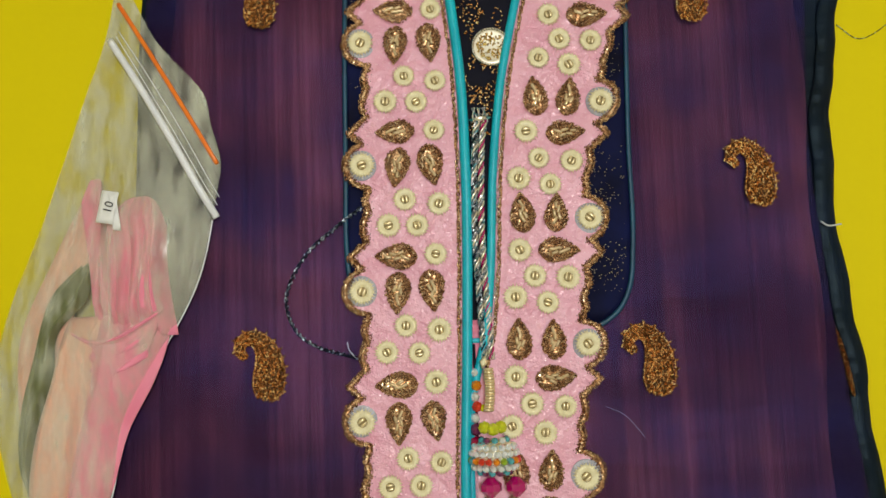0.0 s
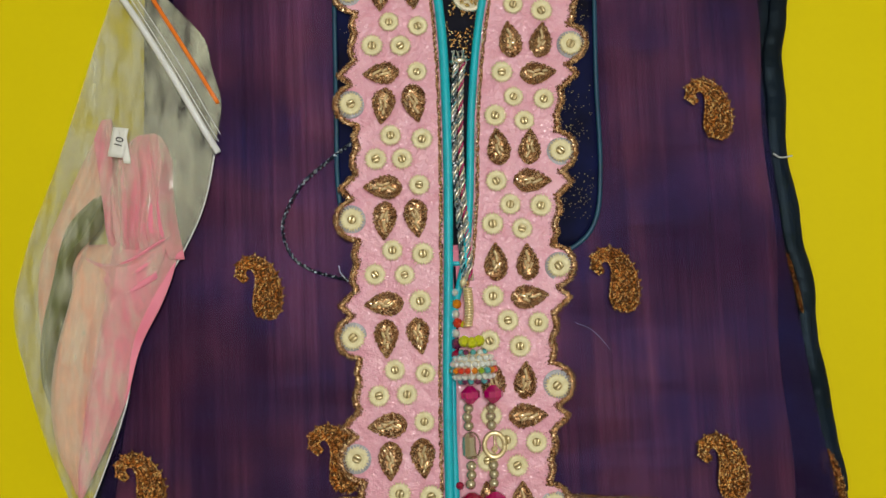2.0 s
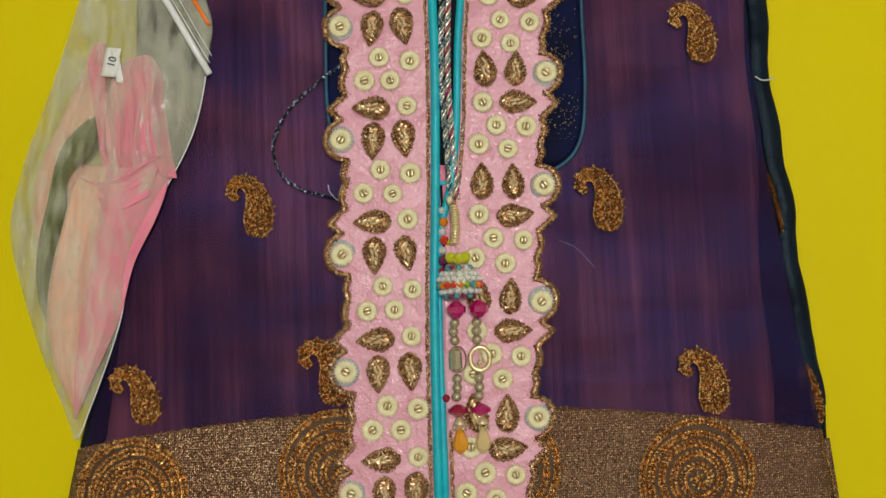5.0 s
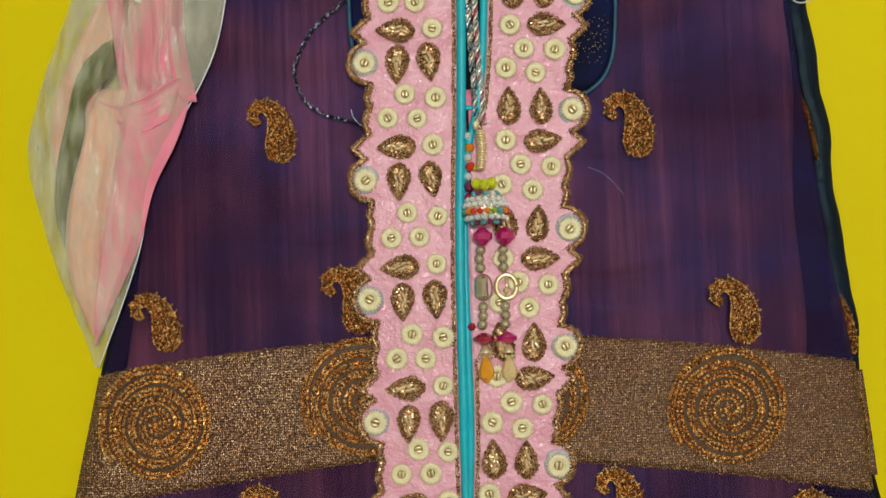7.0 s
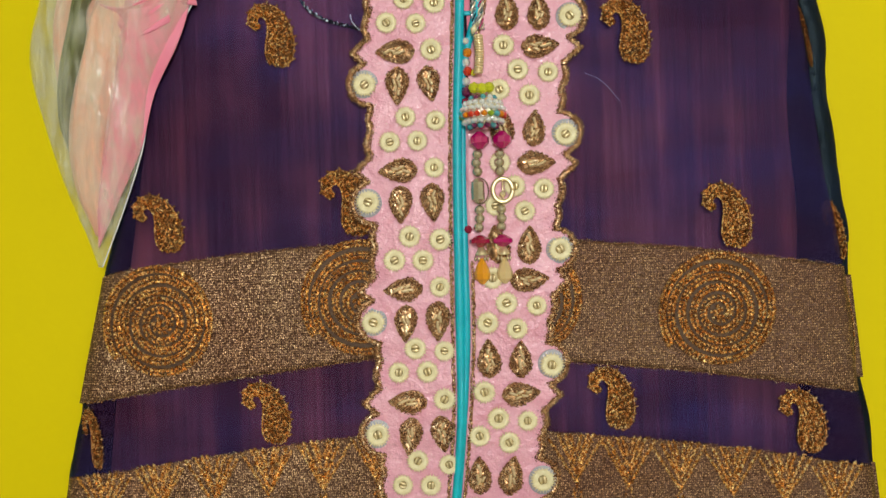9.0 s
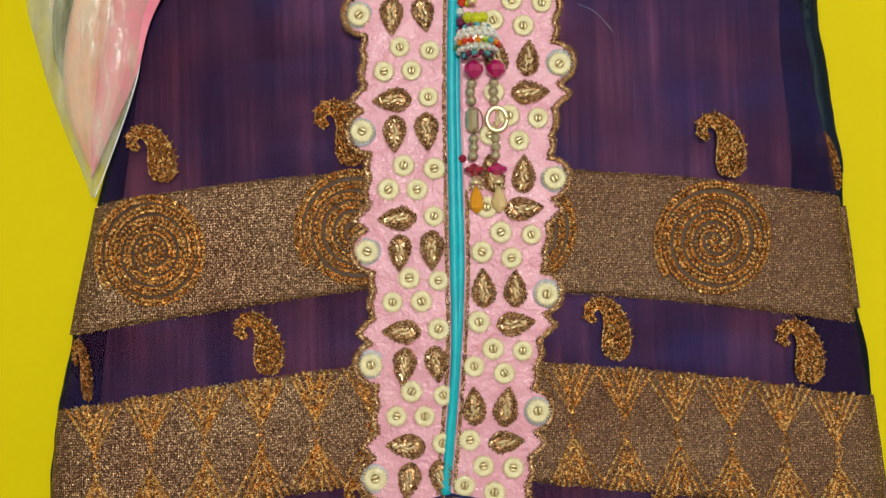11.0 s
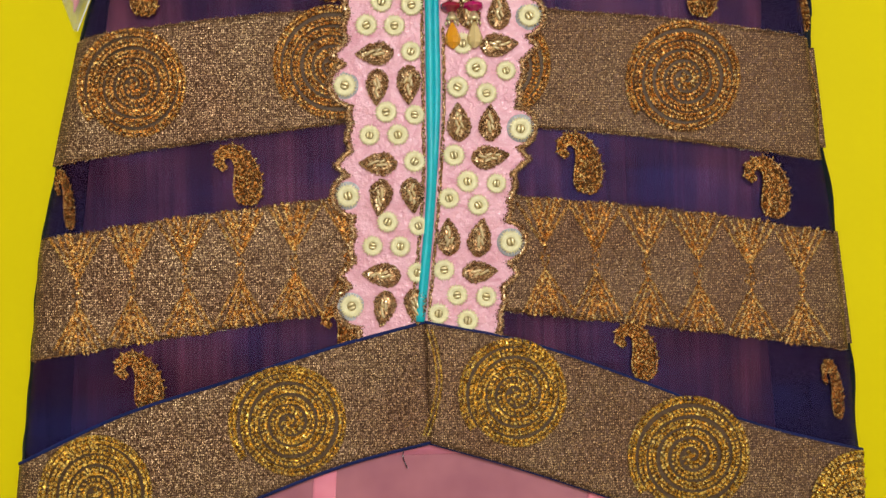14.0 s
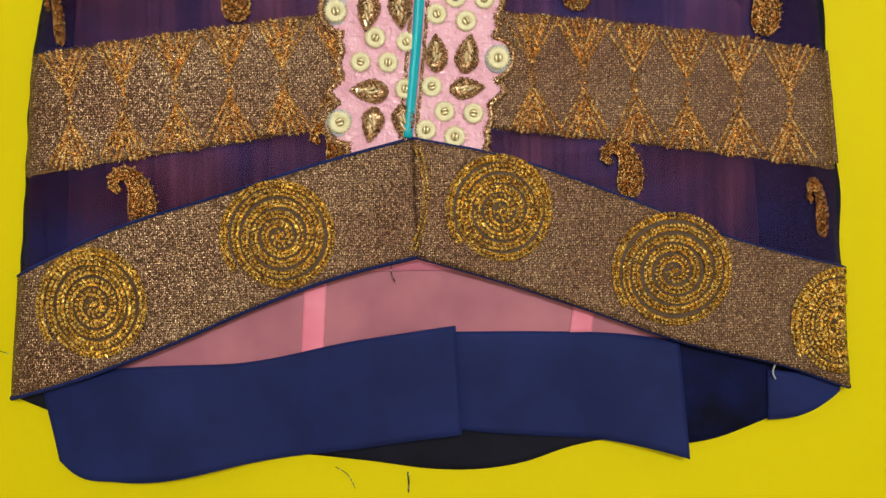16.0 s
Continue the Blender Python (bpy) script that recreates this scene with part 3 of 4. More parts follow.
def placket(side):
    marks = SCALLOPS_LEFT if side < 0 else SCALLOPS_RIGHT
    notch = notch_left if side < 0 else notch_right
    pipe = pipe_left if side < 0 else pipe_right
    name = "placket"
    end = -0.362
    inner = lambda y: pipe(y) + side * 0.0022
    top_z = lambda x, y: front(x, y) + 0.0030 + 0.0008 * noise.noise((x * 85, y * 70, 2.0)) + (0.0004 if side < 0 else 0.0)
    s = Shape()

    def place(u, v):
        y = end + (TOP - end) * v
        a, b = scallop_edge(y, side), inner(y)
        x = a + (b - a) * u if side < 0 else b + (a - b) * u
        return x, y, top_z(x, y)
    s.slab(place, 26, 420, 0.0022)
    base = part(name, s, [PINK], kameez, "pink glitter satin placket with scalloped gold-braided edge")
    # braid along both edges
    s = Shape()
    ys = np.arange(end, TOP, 0.0004)
    edge = np.array([(scallop_edge(y, side), y) for y in ys])
    run = np.r_[0, np.cumsum(np.linalg.norm(np.diff(edge, axis=0), axis=1))]
    at = np.arange(0, run[-1], 0.00085)
    ex, ey = np.interp(at, run, edge[:, 0]), np.interp(at, run, edge[:, 1])
    for x, y in zip(ex, ey):
        for k in range(10):
            o = side * rnd.uniform(-0.0036, 0.0017)
            px, py = x + o, y + rnd.uniform(-0.0014, 0.0014)
            s.knot((px, py, top_z(px, py) + rnd.uniform(-0.0002, 0.0013)), (rnd.uniform(-1, 1), rnd.uniform(-1, 1), 0.3), 0.0021, 0.0008, 0.0010)
    s.tube([(x - side * 0.0008, y, top_z(x, y) - 0.0003) for x, y in zip(ex[::2], ey[::2])], 0.0016, 6)
    part("scalloped_braid", s, [BROWN], base, "copper zari braid along the scallops")
    s = Shape()
    for y in np.arange(end, TOP, 0.0011):
        for k in range(0 if y < -0.346 or (side > 0 and -0.14 < y < 0.012) else 3):
            px = pipe(y) + side * (0.0052 + rnd.uniform(-0.0011, 0.0011))
            s.knot((px, y, top_z(px, y) + 0.0005), (rnd.uniform(-0.5, 0.5), 1, 0.1), 0.0028, 0.0013, 0.0013)
    part("straight_braid", s, [BROWN], base, "brown zari braid along the piping")
    s = Shape()
    for x, y in zip(ex[::5], ey[::5]):
        px = x - side * (0.0050 + rnd.uniform(-0.0003, 0.0003))
        s.knot((px, y, top_z(px, y) + 0.0001), (rnd.uniform(-0.3, 0.3), 1, 0), 0.0011, 0.0006, 0.0005)
    part("stitch_marks", s, [BASE], base, "row of tiny dark stitches inside the braid", kind="stuff")
    if side > 0:
        s = Shape()
        for k in range(150):
            y = 0.03 + 0.20 * rnd.random()
            if noise.noise((y * 38, 1.0, 3.0)) > 0.05:
                px = pipe(y) + rnd.uniform(0.0030, 0.0056)
                s.knot((px, y, top_z(px, y) + 0.0012), (rnd.uniform(-0.6, 0.6), 1, 0.2), 0.0032, 0.0008, 0.0008)
        part("pale_stitching", s, [SILVER], base, "silvery tacking stitches beside the piping", kind="stuff")
    s = Shape()
    ys = np.linspace(-0.346, TOP, 140)
    s.tube([(pipe(y), y, front(pipe(y), y) + (0.0040 if side < 0 else 0.0030 - 0.0022 * math.exp(-((y + 0.06) / 0.06) ** 4)) + 0.0002 * math.sin(y * 180)) for y in ys], lambda q: 0.0033 - 0.0007 * (q < 0.3) * (0.3 - q) / 0.3 if side < 0 else 0.0028, 10)
    part("piping", s, [TEAL], base, "rounded teal satin piping")
    # silver patch and flower in each scallop, then the repeat of flowers and almonds
    for m in marks:
        d = 1 if side < 0 else -1
        if hem_top(notch(m)) + 0.010 < m < TOP - 0.004:
            x = notch(m) + side * 0.0040
            s = Shape()
            s.turned([(0.0100, 0.0), (0.0096, 0.0003), (0.006, 0.0004)], 28)
            put(part("scallop_patch", s, [PALE], base, "silvery satin disc in the scallop"), notch(m) + side * 0.0040, m, top_z(x, m) + 0.0001)
            put(part("flower_sequin", FLOWER, None, base), x - side * 0.0004, m + rnd.uniform(-0.0008, 0.0008), top_z(x, m) + 0.0009, rnd.uniform(0, 360), 1.14)
        for ux, uy in (UNIT_FLOWERS if side < 0 else UNIT_FLOWERS_RIGHT):
            y = m + d * uy
            x = notch(y) - side * ux
            if hem_top(x) + 0.006 < y < TOP - 0.004:
                put(part("flower_sequin", FLOWER, None, base), x + rnd.uniform(-0.0006, 0.0006), y + rnd.uniform(-0.0006, 0.0006), top_z(x, y), rnd.choice((0, 0, 90)) + rnd.uniform(-30, 30), rnd.uniform(0.98, 1.10))
        for ux, uy, flat in (UNIT_ALMONDS if side < 0 else UNIT_ALMONDS_RIGHT):
            y = m + d * uy
            x = notch(y) - side * ux
            if hem_top(x) + 0.009 < y < TOP - 0.006:
                turn = (-90 if side < 0 else 90) if flat else (0 if side < 0 else 180)
                put(part("almond_motif", rnd.choice(ALMONDS), None, base), x, y, top_z(x, y), turn + rnd.uniform(-6, 6) + (0 if flat else (-6 if ux < 0.03 else 4)), rnd.uniform(0.95, 1.04))
    return base


placket(-1)
placket(1)

# dark inner facing in the opening, with gold stitching and a coin
facing = panel("inner_facing", lambda y: pipe_left(y) - 0.001, lambda y: max(pipe_right(y), pipe_left(y)) + 0.001, -0.33, TOP, lambda x, y: front(x, y) + 0.0007, 0.0005, [DARK], 6, 120, "dark inner facing in the front opening")
s = Shape()
for k in range(900):
    y = 0.165 + (TOP - 0.165) * rnd.random()
    x = pipe_left(y) + (pipe_right(y) - pipe_left(y)) * rnd.random()
    if noise.noise((x * 90, y * 60, 5)) < 0.02 and abs((x - 0.042) * 1.1 - 0.012 * math.sin(y * 70)) > 0.005:
        continue
    s.knot((x, y, front(x, y) + 0.0014), (rnd.uniform(-1, 1), rnd.uniform(-1, 1), 0), 0.0028, 0.0014, 0.0014)
part("gold_stitching", s, [COPPER], facing, "raised copper stitching in scrolls", kind="stuff")
s = Shape()
s.turned([(0.0125, 0.0), (0.0130, 0.0012), (0.0120, 0.0016), (0.0100, 0.0014)], 40)
for k in range(44):
    a = 2 * math.pi * k / 44
    s.knot((0.0122 * math.cos(a), 0.0122 * math.sin(a), 0.0019), (-math.sin(a) + 0.6 * math.cos(a), math.cos(a) + 0.6 * math.sin(a), 0), 0.0036, 0.0013, 0.0013, 0)
for k in range(120):
    a, r = rnd.uniform(0, 6.28), 0.0095 * math.sqrt(rnd.random())
    s.knot((r * math.cos(a), r * math.sin(a), 0.0019), (rnd.uniform(-1, 1), rnd.uniform(-1, 1), 0), 0.0022, 0.0012, 0.0012, 1)
put(part("coin_button", s, [SILVER, GOLD], facing, "round coin with silver rope rim and gold stitches"), 0.048, 0.2235, front(0.048, 0.22) + 0.0014)
# lower part of the opening: pink under-edge and teal loop
panel("pink_underlap", lambda y: pipe_left(y) + 0.001, lambda y: pipe_right(y) - 0.001, -0.20, 0.045, lambda x, y: front(x, y) + 0.0013, 0.0004, [CLOTH], 4, 40, "pink edge showing inside the opening")


# ---- bands ----
def spiral_mesh(radius, turns, seed):
    """A round spiral of plump metallic chain stitches."""
    r0 = random.Random(seed)
    s = Shape()
    a = 0.6
    b = radius / (turns * 2 * math.pi)
    while True:
        r = b * a
        if r > radius:
            break
        way = (-math.sin(a), math.cos(a), 0)
        wob = 1 + 0.02 * math.sin(a * 1.7 + seed)
        for o, ln in ((-0.0015, r0.uniform(0.0036, 0.0048)), (0.0015, r0.uniform(0.0036, 0.0048))):
            q = r * wob + o
            s.knot((q * math.cos(a), q * math.sin(a), 0.0009 + r0.uniform(-0.0003, 0.0004)), (way[0] + (o * 650 + r0.uniform(-0.2, 0.2)) * math.cos(a), way[1] + (o * 700) * math.sin(a), 0), ln, 0.0032, 0.0038)
        a += r0.uniform(0.0026, 0.0031) / max(r, 0.002)
    return s


def spiral(parent, x, y, radius, squash=1.0, seed=1, mat=None, x_max=1e9, x_min=-1e9):
    s = spiral_mesh(radius, 5.6, seed)
    sh = Shape()
    # Dark disc below the stitches paints the shade between the rings.
    disc = [(0.0, 0.0)] + [(q * radius * math.cos(a), q * radius * math.sin(a) * squash) for q in (0.30, 0.60, 0.91) for a in np.linspace(0, 2 * math.pi, 33)[:-1]]
    disc = [(min(x_max, max(x_min, x + a)), y + b) for a, b in disc]
    faces = [(0, 1 + k, 1 + (k + 1) % 32) for k in range(32)] + [(1 + r * 32 + k, 33 + r * 32 + k, 33 + r * 32 + (k + 1) % 32, 1 + r * 32 + (k + 1) % 32) for r in (0, 1) for k in range(32)]
    lift = 0.0012 if mat is None else 0.0055
    sh.add([(a, b, front(a, b) + lift) for a, b in disc], faces, 1)
    for i in range(0, len(s.v), 6):
        c = np.mean(s.v[i:i + 6], axis=0)
        px, py = x + c[0], y + c[1] * squash
        if not x_min < px < x_max:
            continue
        if mat is None and scallop_edge(py, -1) - 0.001 < px < scallop_edge(py, 1) + 0.001:
            continue
        z = front(px, py) + lift + 0.0004
        sh.add([(x + v[0], y + v[1] * squash, z + v[2]) for v in s.v[i:i + 6]], s.f[:8])
    part("spiral_motif", sh, [mat or COPPER, RING_SHADE], parent, "raised round spiral of metallic chain stitch", shade=False)


def fray(parent, ft, x0, x1, up, mat):
    """Loose metal thread ends along a band's edge."""
    s = Shape()
    for x in np.arange(x0, x1, 0.0016):
        y = ft(x) + up * rnd.uniform(-0.0006, 0.0012)
        s.knot((x, y, front(x, y) + 0.0009), (rnd.uniform(-0.5, 0.5), up, 0.2), rnd.uniform(0.0015, 0.0032), 0.0009, 0.0009)
    part("edge_thread", s, [mat], parent, "frayed copper thread ends along the edge", kind="stuff")


def stroke(s, a, b, wide=0.0026):
    n = max(3, int(math.dist(a, b) / 0.0016))
    for k in range(n + 1):
        q = k / n
        x, y = a[0] + (b[0] - a[0]) * q + rnd.uniform(-0.0004, 0.0004), a[1] + (b[1] - a[1]) * q + rnd.uniform(-0.0004, 0.0004)
        s.knot((x, y, front(x, y) + 0.0015), (b[0] - a[0] + 0.004 * rnd.uniform(-1, 1), b[1] - a[1], 0), 0.0038, wide, 0.0028)


def chevrons(parent, ft, fb, xs, mat):
    """Leafy sprays pointing in from both edges, with a small lozenge between them."""
    for x in xs:
        top, low = ft(x), fb(x)
        for edge, d in ((top, -1), (low, 1)):
            s = Shape()
            for depth, half, start in ((0.031, 0.0175, 0.003), (0.026, 0.0125, 0.001), (0.019, 0.0080, 0.0), (0.011, 0.0040, 0.0)):
                for sx in (-1, 1):
                    stroke(s, (x + sx * half * rnd.uniform(0.9, 1.08), edge + d * start), (x + sx * 0.0012, edge + d * depth * rnd.uniform(0.93, 1.05)), 0.0030)
            for k in range(90):
                q = rnd.random()
                px, py = x + rnd.uniform(-1, 1) * 0.0165 * (1 - q), edge + d * 0.028 * q
                s.knot((px, py, front(px, py) + 0.0012), (rnd.uniform(-1, 1), rnd.uniform(-1, 1), 0.3), 0.0024, 0.0012, 0.0014)
            part("leaf_motif", s, [mat], parent, "raised leafy chevron of metallic stitch", shade=False)
        mid = (top + low) / 2
        s = Shape()
        for k in range(44):
            q = rnd.uniform(-1, 1)
            s.knot((x + 0.0042 * (1 - abs(q)) * rnd.uniform(-1, 1), mid + 0.011 * q, front(x, mid) + 0.0014), (rnd.uniform(-0.6, 0.6), 1, 0), 0.0028, 0.0015, 0.0018)
        part("lozenge_motif", s, [mat], parent, "small raised lozenge between the chevrons", shade=False)


pair = []
for k, (x0, x1) in enumerate((((-0.2500, -0.2310), (-0.010, -0.010)), ((0.060, 0.060), (0.2955, 0.2875)))):
    b = strip("spiral_band", *band_one[k], x0, x1, 0.0009, 0.0007, [BROCADE], 70, 22, "copper-brown brocade band with raised spirals")
    fray(b, band_one[k][0], x0[1] + 0.002, x1[1] - 0.002, 1, COPPER)
    fray(b, band_one[k][1], x0[0] + 0.002, x1[0] - 0.002, -1, COPPER)
    pair.append(b)
spiral(pair[0], -0.189, -0.176, 0.0385, 1.03, 1)
spiral(pair[0], -0.049, -0.1645, 0.0415, 1.0, 2, x_max=-0.036)
spiral(pair[1], 0.198, -0.180, 0.0410, 1.0, 3)
spiral(pair[1], 0.064, -0.169, 0.0405, 1.0, 4, x_min=0.080)
pair = []
for k, (x0, x1) in enumerate((((-0.2670, -0.2585), (-0.010, -0.010)), ((0.040, 0.040), (0.3100, 0.3025)))):
    b = strip("chevron_band", *band_two[k], x0, x1, 0.0009, 0.0007, [BROCADE], 70, 22, "copper-brown brocade band with leafy chevrons")
    fray(b, band_two[k][0], x0[1] + 0.002, x1[1] - 0.002, 1, COPPER)
    fray(b, band_two[k][1], x0[0] + 0.002, x1[0] - 0.002, -1, COPPER)
    pair.append(b)
chevrons(pair[0], *band_two[0], [-0.2310 + 0.0378 * k for k in range(6)], COPPER)
chevrons(pair[1], *band_two[1], [0.0960 + 0.0360 * k for k in range(6)], COPPER)

# the hem border, arched, joined in the middle
pair = []
for k, (x0, x1) in enumerate((((-0.2825, -0.2735), (0.0125, 0.0105)), ((0.0125, 0.0105), (0.3190, 0.3165)))):
    b = strip("hem_band", *hem[k], x0, x1, 0.0046 + 0.0006 * k, 0.0036, [BROCADE], 80, 22, "wide brown brocade hem band with golden spirals")
    s = Shape()
    xs = np.linspace(x0[0], x1[0], 90)
    s.tube([(x, hem[k][1](x) + 0.0004, front(x, hem[k][1](x)) + 0.0030) for x in xs], 0.0019, 8)
    part("hem_piping", s, [NAVY], b, "narrow navy turned edge")
    s = Shape()
    xs = np.linspace(x0[1], x1[1], 90)
    s.tube([(x, hem[k][0](x) + 0.0004, front(x, hem[k][0](x)) + 0.0038) for x in xs], 0.0013, 8)
    part("hem_seam", s, [NAVY], b, "navy seam along the top of the band")
    fray(b, lambda x: hem[k][0](x) - 0.001, x0[1], x1[1], 1, GOLD)
    pair.append(b)
spiral(pair[0], -0.217, -0.459, 0.0385, 1.08, 5, GOLD)
spiral(pair[0], -0.084, -0.413, 0.0400, 1.0, 6, GOLD)
spiral(pair[1], 0.072, -0.398, 0.0375, 1.03, 7, GOLD)
spiral(pair[1], 0.193, -0.444, 0.0430, 0.96, 8, GOLD)
spiral(pair[1], 0.309, -0.483, 0.0330, 1.15, 9, GOLD, x_max=0.3155)
s = Shape()
for q in np.linspace(-1, 1, 34):
    for o in (-0.0016, 0.0016):
        x, y = 0.0135 + 0.006 * (1 - q * q) - 0.004 * max(0, q) + o, -0.388 - 0.036 * q
        s.knot((x, y, front(x, y) + 0.0062), (o * 300, 1, 0), 0.0032, 0.0020, 0.0020)
part("stitch_column", s, [GOLD], pair[1], "column of golden chain stitches at the join", shade=False)


# ---- paisleys ----
def paisley_mesh():
    s = Shape()
    spine = along([(-0.0115, 0.0065), (-0.0150, 0.0110), (-0.0125, 0.0170), (-0.0055, 0.0185), (0.0010, 0.0125), (0.0038, 0.0020), (0.0032, -0.0100), (0.0008, -0.0200)], 0.0015)
    n = len(spine)
    width = smooth((0.0, 0.0022), (0.12, 0.0032), (0.3, 0.0045), (0.45, 0.0062), (0.62, 0.0085), (0.8, 0.0098), (0.93, 0.0084), (1.0, 0.0048))
    d = np.gradient(spine, axis=0)
    d /= np.linalg.norm(d, axis=1)[:, None]
    nrm = np.stack([-d[:, 1], d[:, 0]], 1)
    lw = [spine[k] + nrm[k] * width(k / (n - 1)) * 0.92 for k in range(n)]
    rw = [spine[k] - nrm[k] * width(k / (n - 1)) * 0.92 for k in range(n)]
    v = [(*p, 0.0004) for p in lw] + [(*p, 0.0004) for p in rw] + [(*p, 0.0015) for p in spine]
    f = []
    for k in range(n - 1):
        f += [(k, k + 1, 2 * n + k + 1, 2 * n + k), (2 * n + k, 2 * n + k + 1, n + k + 1, n + k)]
    s.add(v, f, 1)
    for k in range(n):
        w = width(k / (n - 1))
        for j in range(int(6 + w / 0.00036)):
            o = rnd.uniform(-0.9, 0.9) * w
            p = spine[k] + nrm[k] * o + d[k] * rnd.uniform(-0.001, 0.001)
            s.knot((p[0], p[1], 0.0017 - 0.0007 * (o / w) ** 2 + rnd.uniform(-0.0003, 0.0007)), (d[k][0] + rnd.uniform(-0.9, 0.9), d[k][1] + rnd.uniform(-0.9, 0.9), rnd.uniform(-0.2, 0.4)), 0.0027, 0.0009, 0.0014, 0)
        for side in (-1, 1):
            p = spine[k] + nrm[k] * w * side
            s.knot((p[0], p[1], 0.0016 + rnd.uniform(0, 0.0006)), (d[k][0] + rnd.uniform(-0.5, 0.5), d[k][1] + rnd.uniform(-0.5, 0.5), 0), 0.0028, 0.0018, 0.0020, 0)
    for k in range(int(n * 0.10), n - 1, 3):
        w = width(k / (n - 1))
        p = spine[k] + nrm[k] * w
        out = nrm[k] - 0.6 * d[k]
        for j in range(3):
            q = p + out * 0.0007 * j + np.array((rnd.uniform(-0.0005, 0.0005), rnd.uniform(-0.0005, 0.0005)))
            s.knot((q[0], q[1], 0.0011 + rnd.uniform(0, 0.0006)), (out[0] + rnd.uniform(-0.5, 0.5), out[1] + rnd.uniform(-0.5, 0.5), 0), 0.0026, 0.0018, 0.0018, 0)
    for j in range(14):
        q = np.array((-0.0120, 0.0170)) + np.array((-0.0055, 0.0022)) * rnd.random()
        s.knot((q[0], q[1], 0.0012), (rnd.uniform(-1, 1), rnd.uniform(-1, 1), 0), 0.0026, 0.0013, 0.0013, 0)
    return s.mesh("paisley_motif", [COPPER, BASE], False)


PAISLEY = paisley_mesh()
for x, y, turn, size in ((-0.104, 0.020, 0, 1.0), (-0.107, 0.262, 0, 1.0), (0.179, 0.258, 0, 1.0), (0.216, 0.133, 0, 1.0), (0.142, 0.015, 0, 1.02),
                         (-0.186, -0.108, 10, 0.95), (-0.055, -0.098, 4, 1.05), (0.208, -0.115, 2, 1.02), (-0.115, -0.2415, 4, 0.98), (0.124, -0.239, 0, 0.98),
                         (0.256, -0.259, 0, 0.98), (-0.186, -0.384, 6, 0.98), (-0.046, -0.352, 6, 0.8), (0.160, -0.372, 2, 0.9)):
    ob = put(part("paisley_motif", PAISLEY, None, kameez, "raised copper zari paisley"), x, y, front(x, y) + 0.0005, turn, size)
for x, y, turn, thin in ((-0.2375, -0.256, 4, 0.38), (0.283, -0.127, 8, 0.42), (0.297, -0.402, 4, 0.42), (0.2665, 0.008, 9, 0.16)):
    ob = part("paisley_motif", PAISLEY, None, kameez, "copper paisley folded over the side edge")
    ob.matrix_basis = Matrix.Translation((x, y, front(x, y) + 0.0006 if x < front_right(y) - 0.003 else 0.0060)) @ Matrix.Rotation(radians(turn), 4, "Z") @ Matrix.Diagonal((thin, 0.95, 0.8, 1))

# side strip sections of the bands on the back layer
for ft, fb, x0, x1 in ((lambda x: -0.158, lambda x: -0.230, (0.288, 0.283), (0.3000, 0.2938)), (lambda x: -0.290, lambda x: -0.370, (0.306, 0.300), (0.3138, 0.3063))):
    b = strip("side_band", ft, fb, x0, x1, 0.0, 0.0006, [BROCADE], 6, 24, "band continuing on the folded side", height=lambda x, y: 0.0048)
    s = Shape()
    for k in range(60):
        y = fb(0) + (ft(0) - fb(0)) * k / 60
        q = (y - fb(0)) / (ft(0) - fb(0))
        x = x1[0] + (x1[1] - x1[0]) * q - 0.003 - 0.005 * (2 * q - 1) ** 2 * 0.8
        s.knot((x, y, 0.0055), (0.3, 1, 0), 0.0030, 0.0018, 0.0018)
    part("side_stitching", s, [COPPER], b, "arc of chain stitches", shade=False)

# ---- back hem, seen inside ----
low_left = smooth((-0.255, -0.570), (-0.245, -0.580), (-0.207, -0.5885), (-0.110, -0.577), (0.0, -0.5635), (0.041, -0.558))
top_left = smooth((-0.262, -0.515), (-0.210, -0.5065), (-0.112, -0.5035), (-0.03, -0.489), (0.038, -0.480))
fold = lambda x, y: 0.0082 + 0.0035 * max(0.0, (x - 0.01) / 0.03) + 0.0030 * math.sin(x * 34 + y * 9) * (-0.48 - y) / 0.08 + 0.0012 * math.sin(x * 71 - y * 30)
strip("back_hem", top_left, low_left, (-0.252, -0.262), (0.041, 0.038), 0.0, 0.0012, [NAVY], 60, 16, "navy turned-up back hem, gently waved", height=fold)
low_mid = smooth((0.036, -0.556), (0.095, -0.5620), (0.153, -0.567), (0.190, -0.575), (0.203, -0.5785))
top_mid = smooth((0.036, -0.485), (0.10, -0.486), (0.158, -0.489), (0.200, -0.495))
cone = lambda x, y: 0.0045 + 0.0011 * (1 + math.sin(x * 62 + 4 * y)) * min(1.0, (-0.48 - y) / 0.05) + 0.011 * max(0.0, (x - 0.14) / 0.063) ** 1.5 * (0.35 + 0.65 * min(1.0, (-0.49 - y) / 0.08))
strip("back_hem", top_mid, low_mid, (0.036, 0.036), (0.203, 0.198), 0.0, 0.0012, [NAVY], 50, 16, "navy turned-up back hem ending in a raised fold", height=cone)
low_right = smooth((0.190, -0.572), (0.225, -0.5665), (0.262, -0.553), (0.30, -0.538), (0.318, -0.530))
# Ink-blue cloth here puts the fold's shade into the navy hem's colour.
strip("back_hem", lambda x: -0.475 - 0.15 * max(0, x - 0.19), low_right, (0.190, 0.190), (0.318, 0.316), 0.0, 0.0010, [YOKE_AND_SHADE], 30, 14, "navy back hem, the fold's shade put in as darker cloth", height=lambda x, y: 0.0040)
s = Shape()
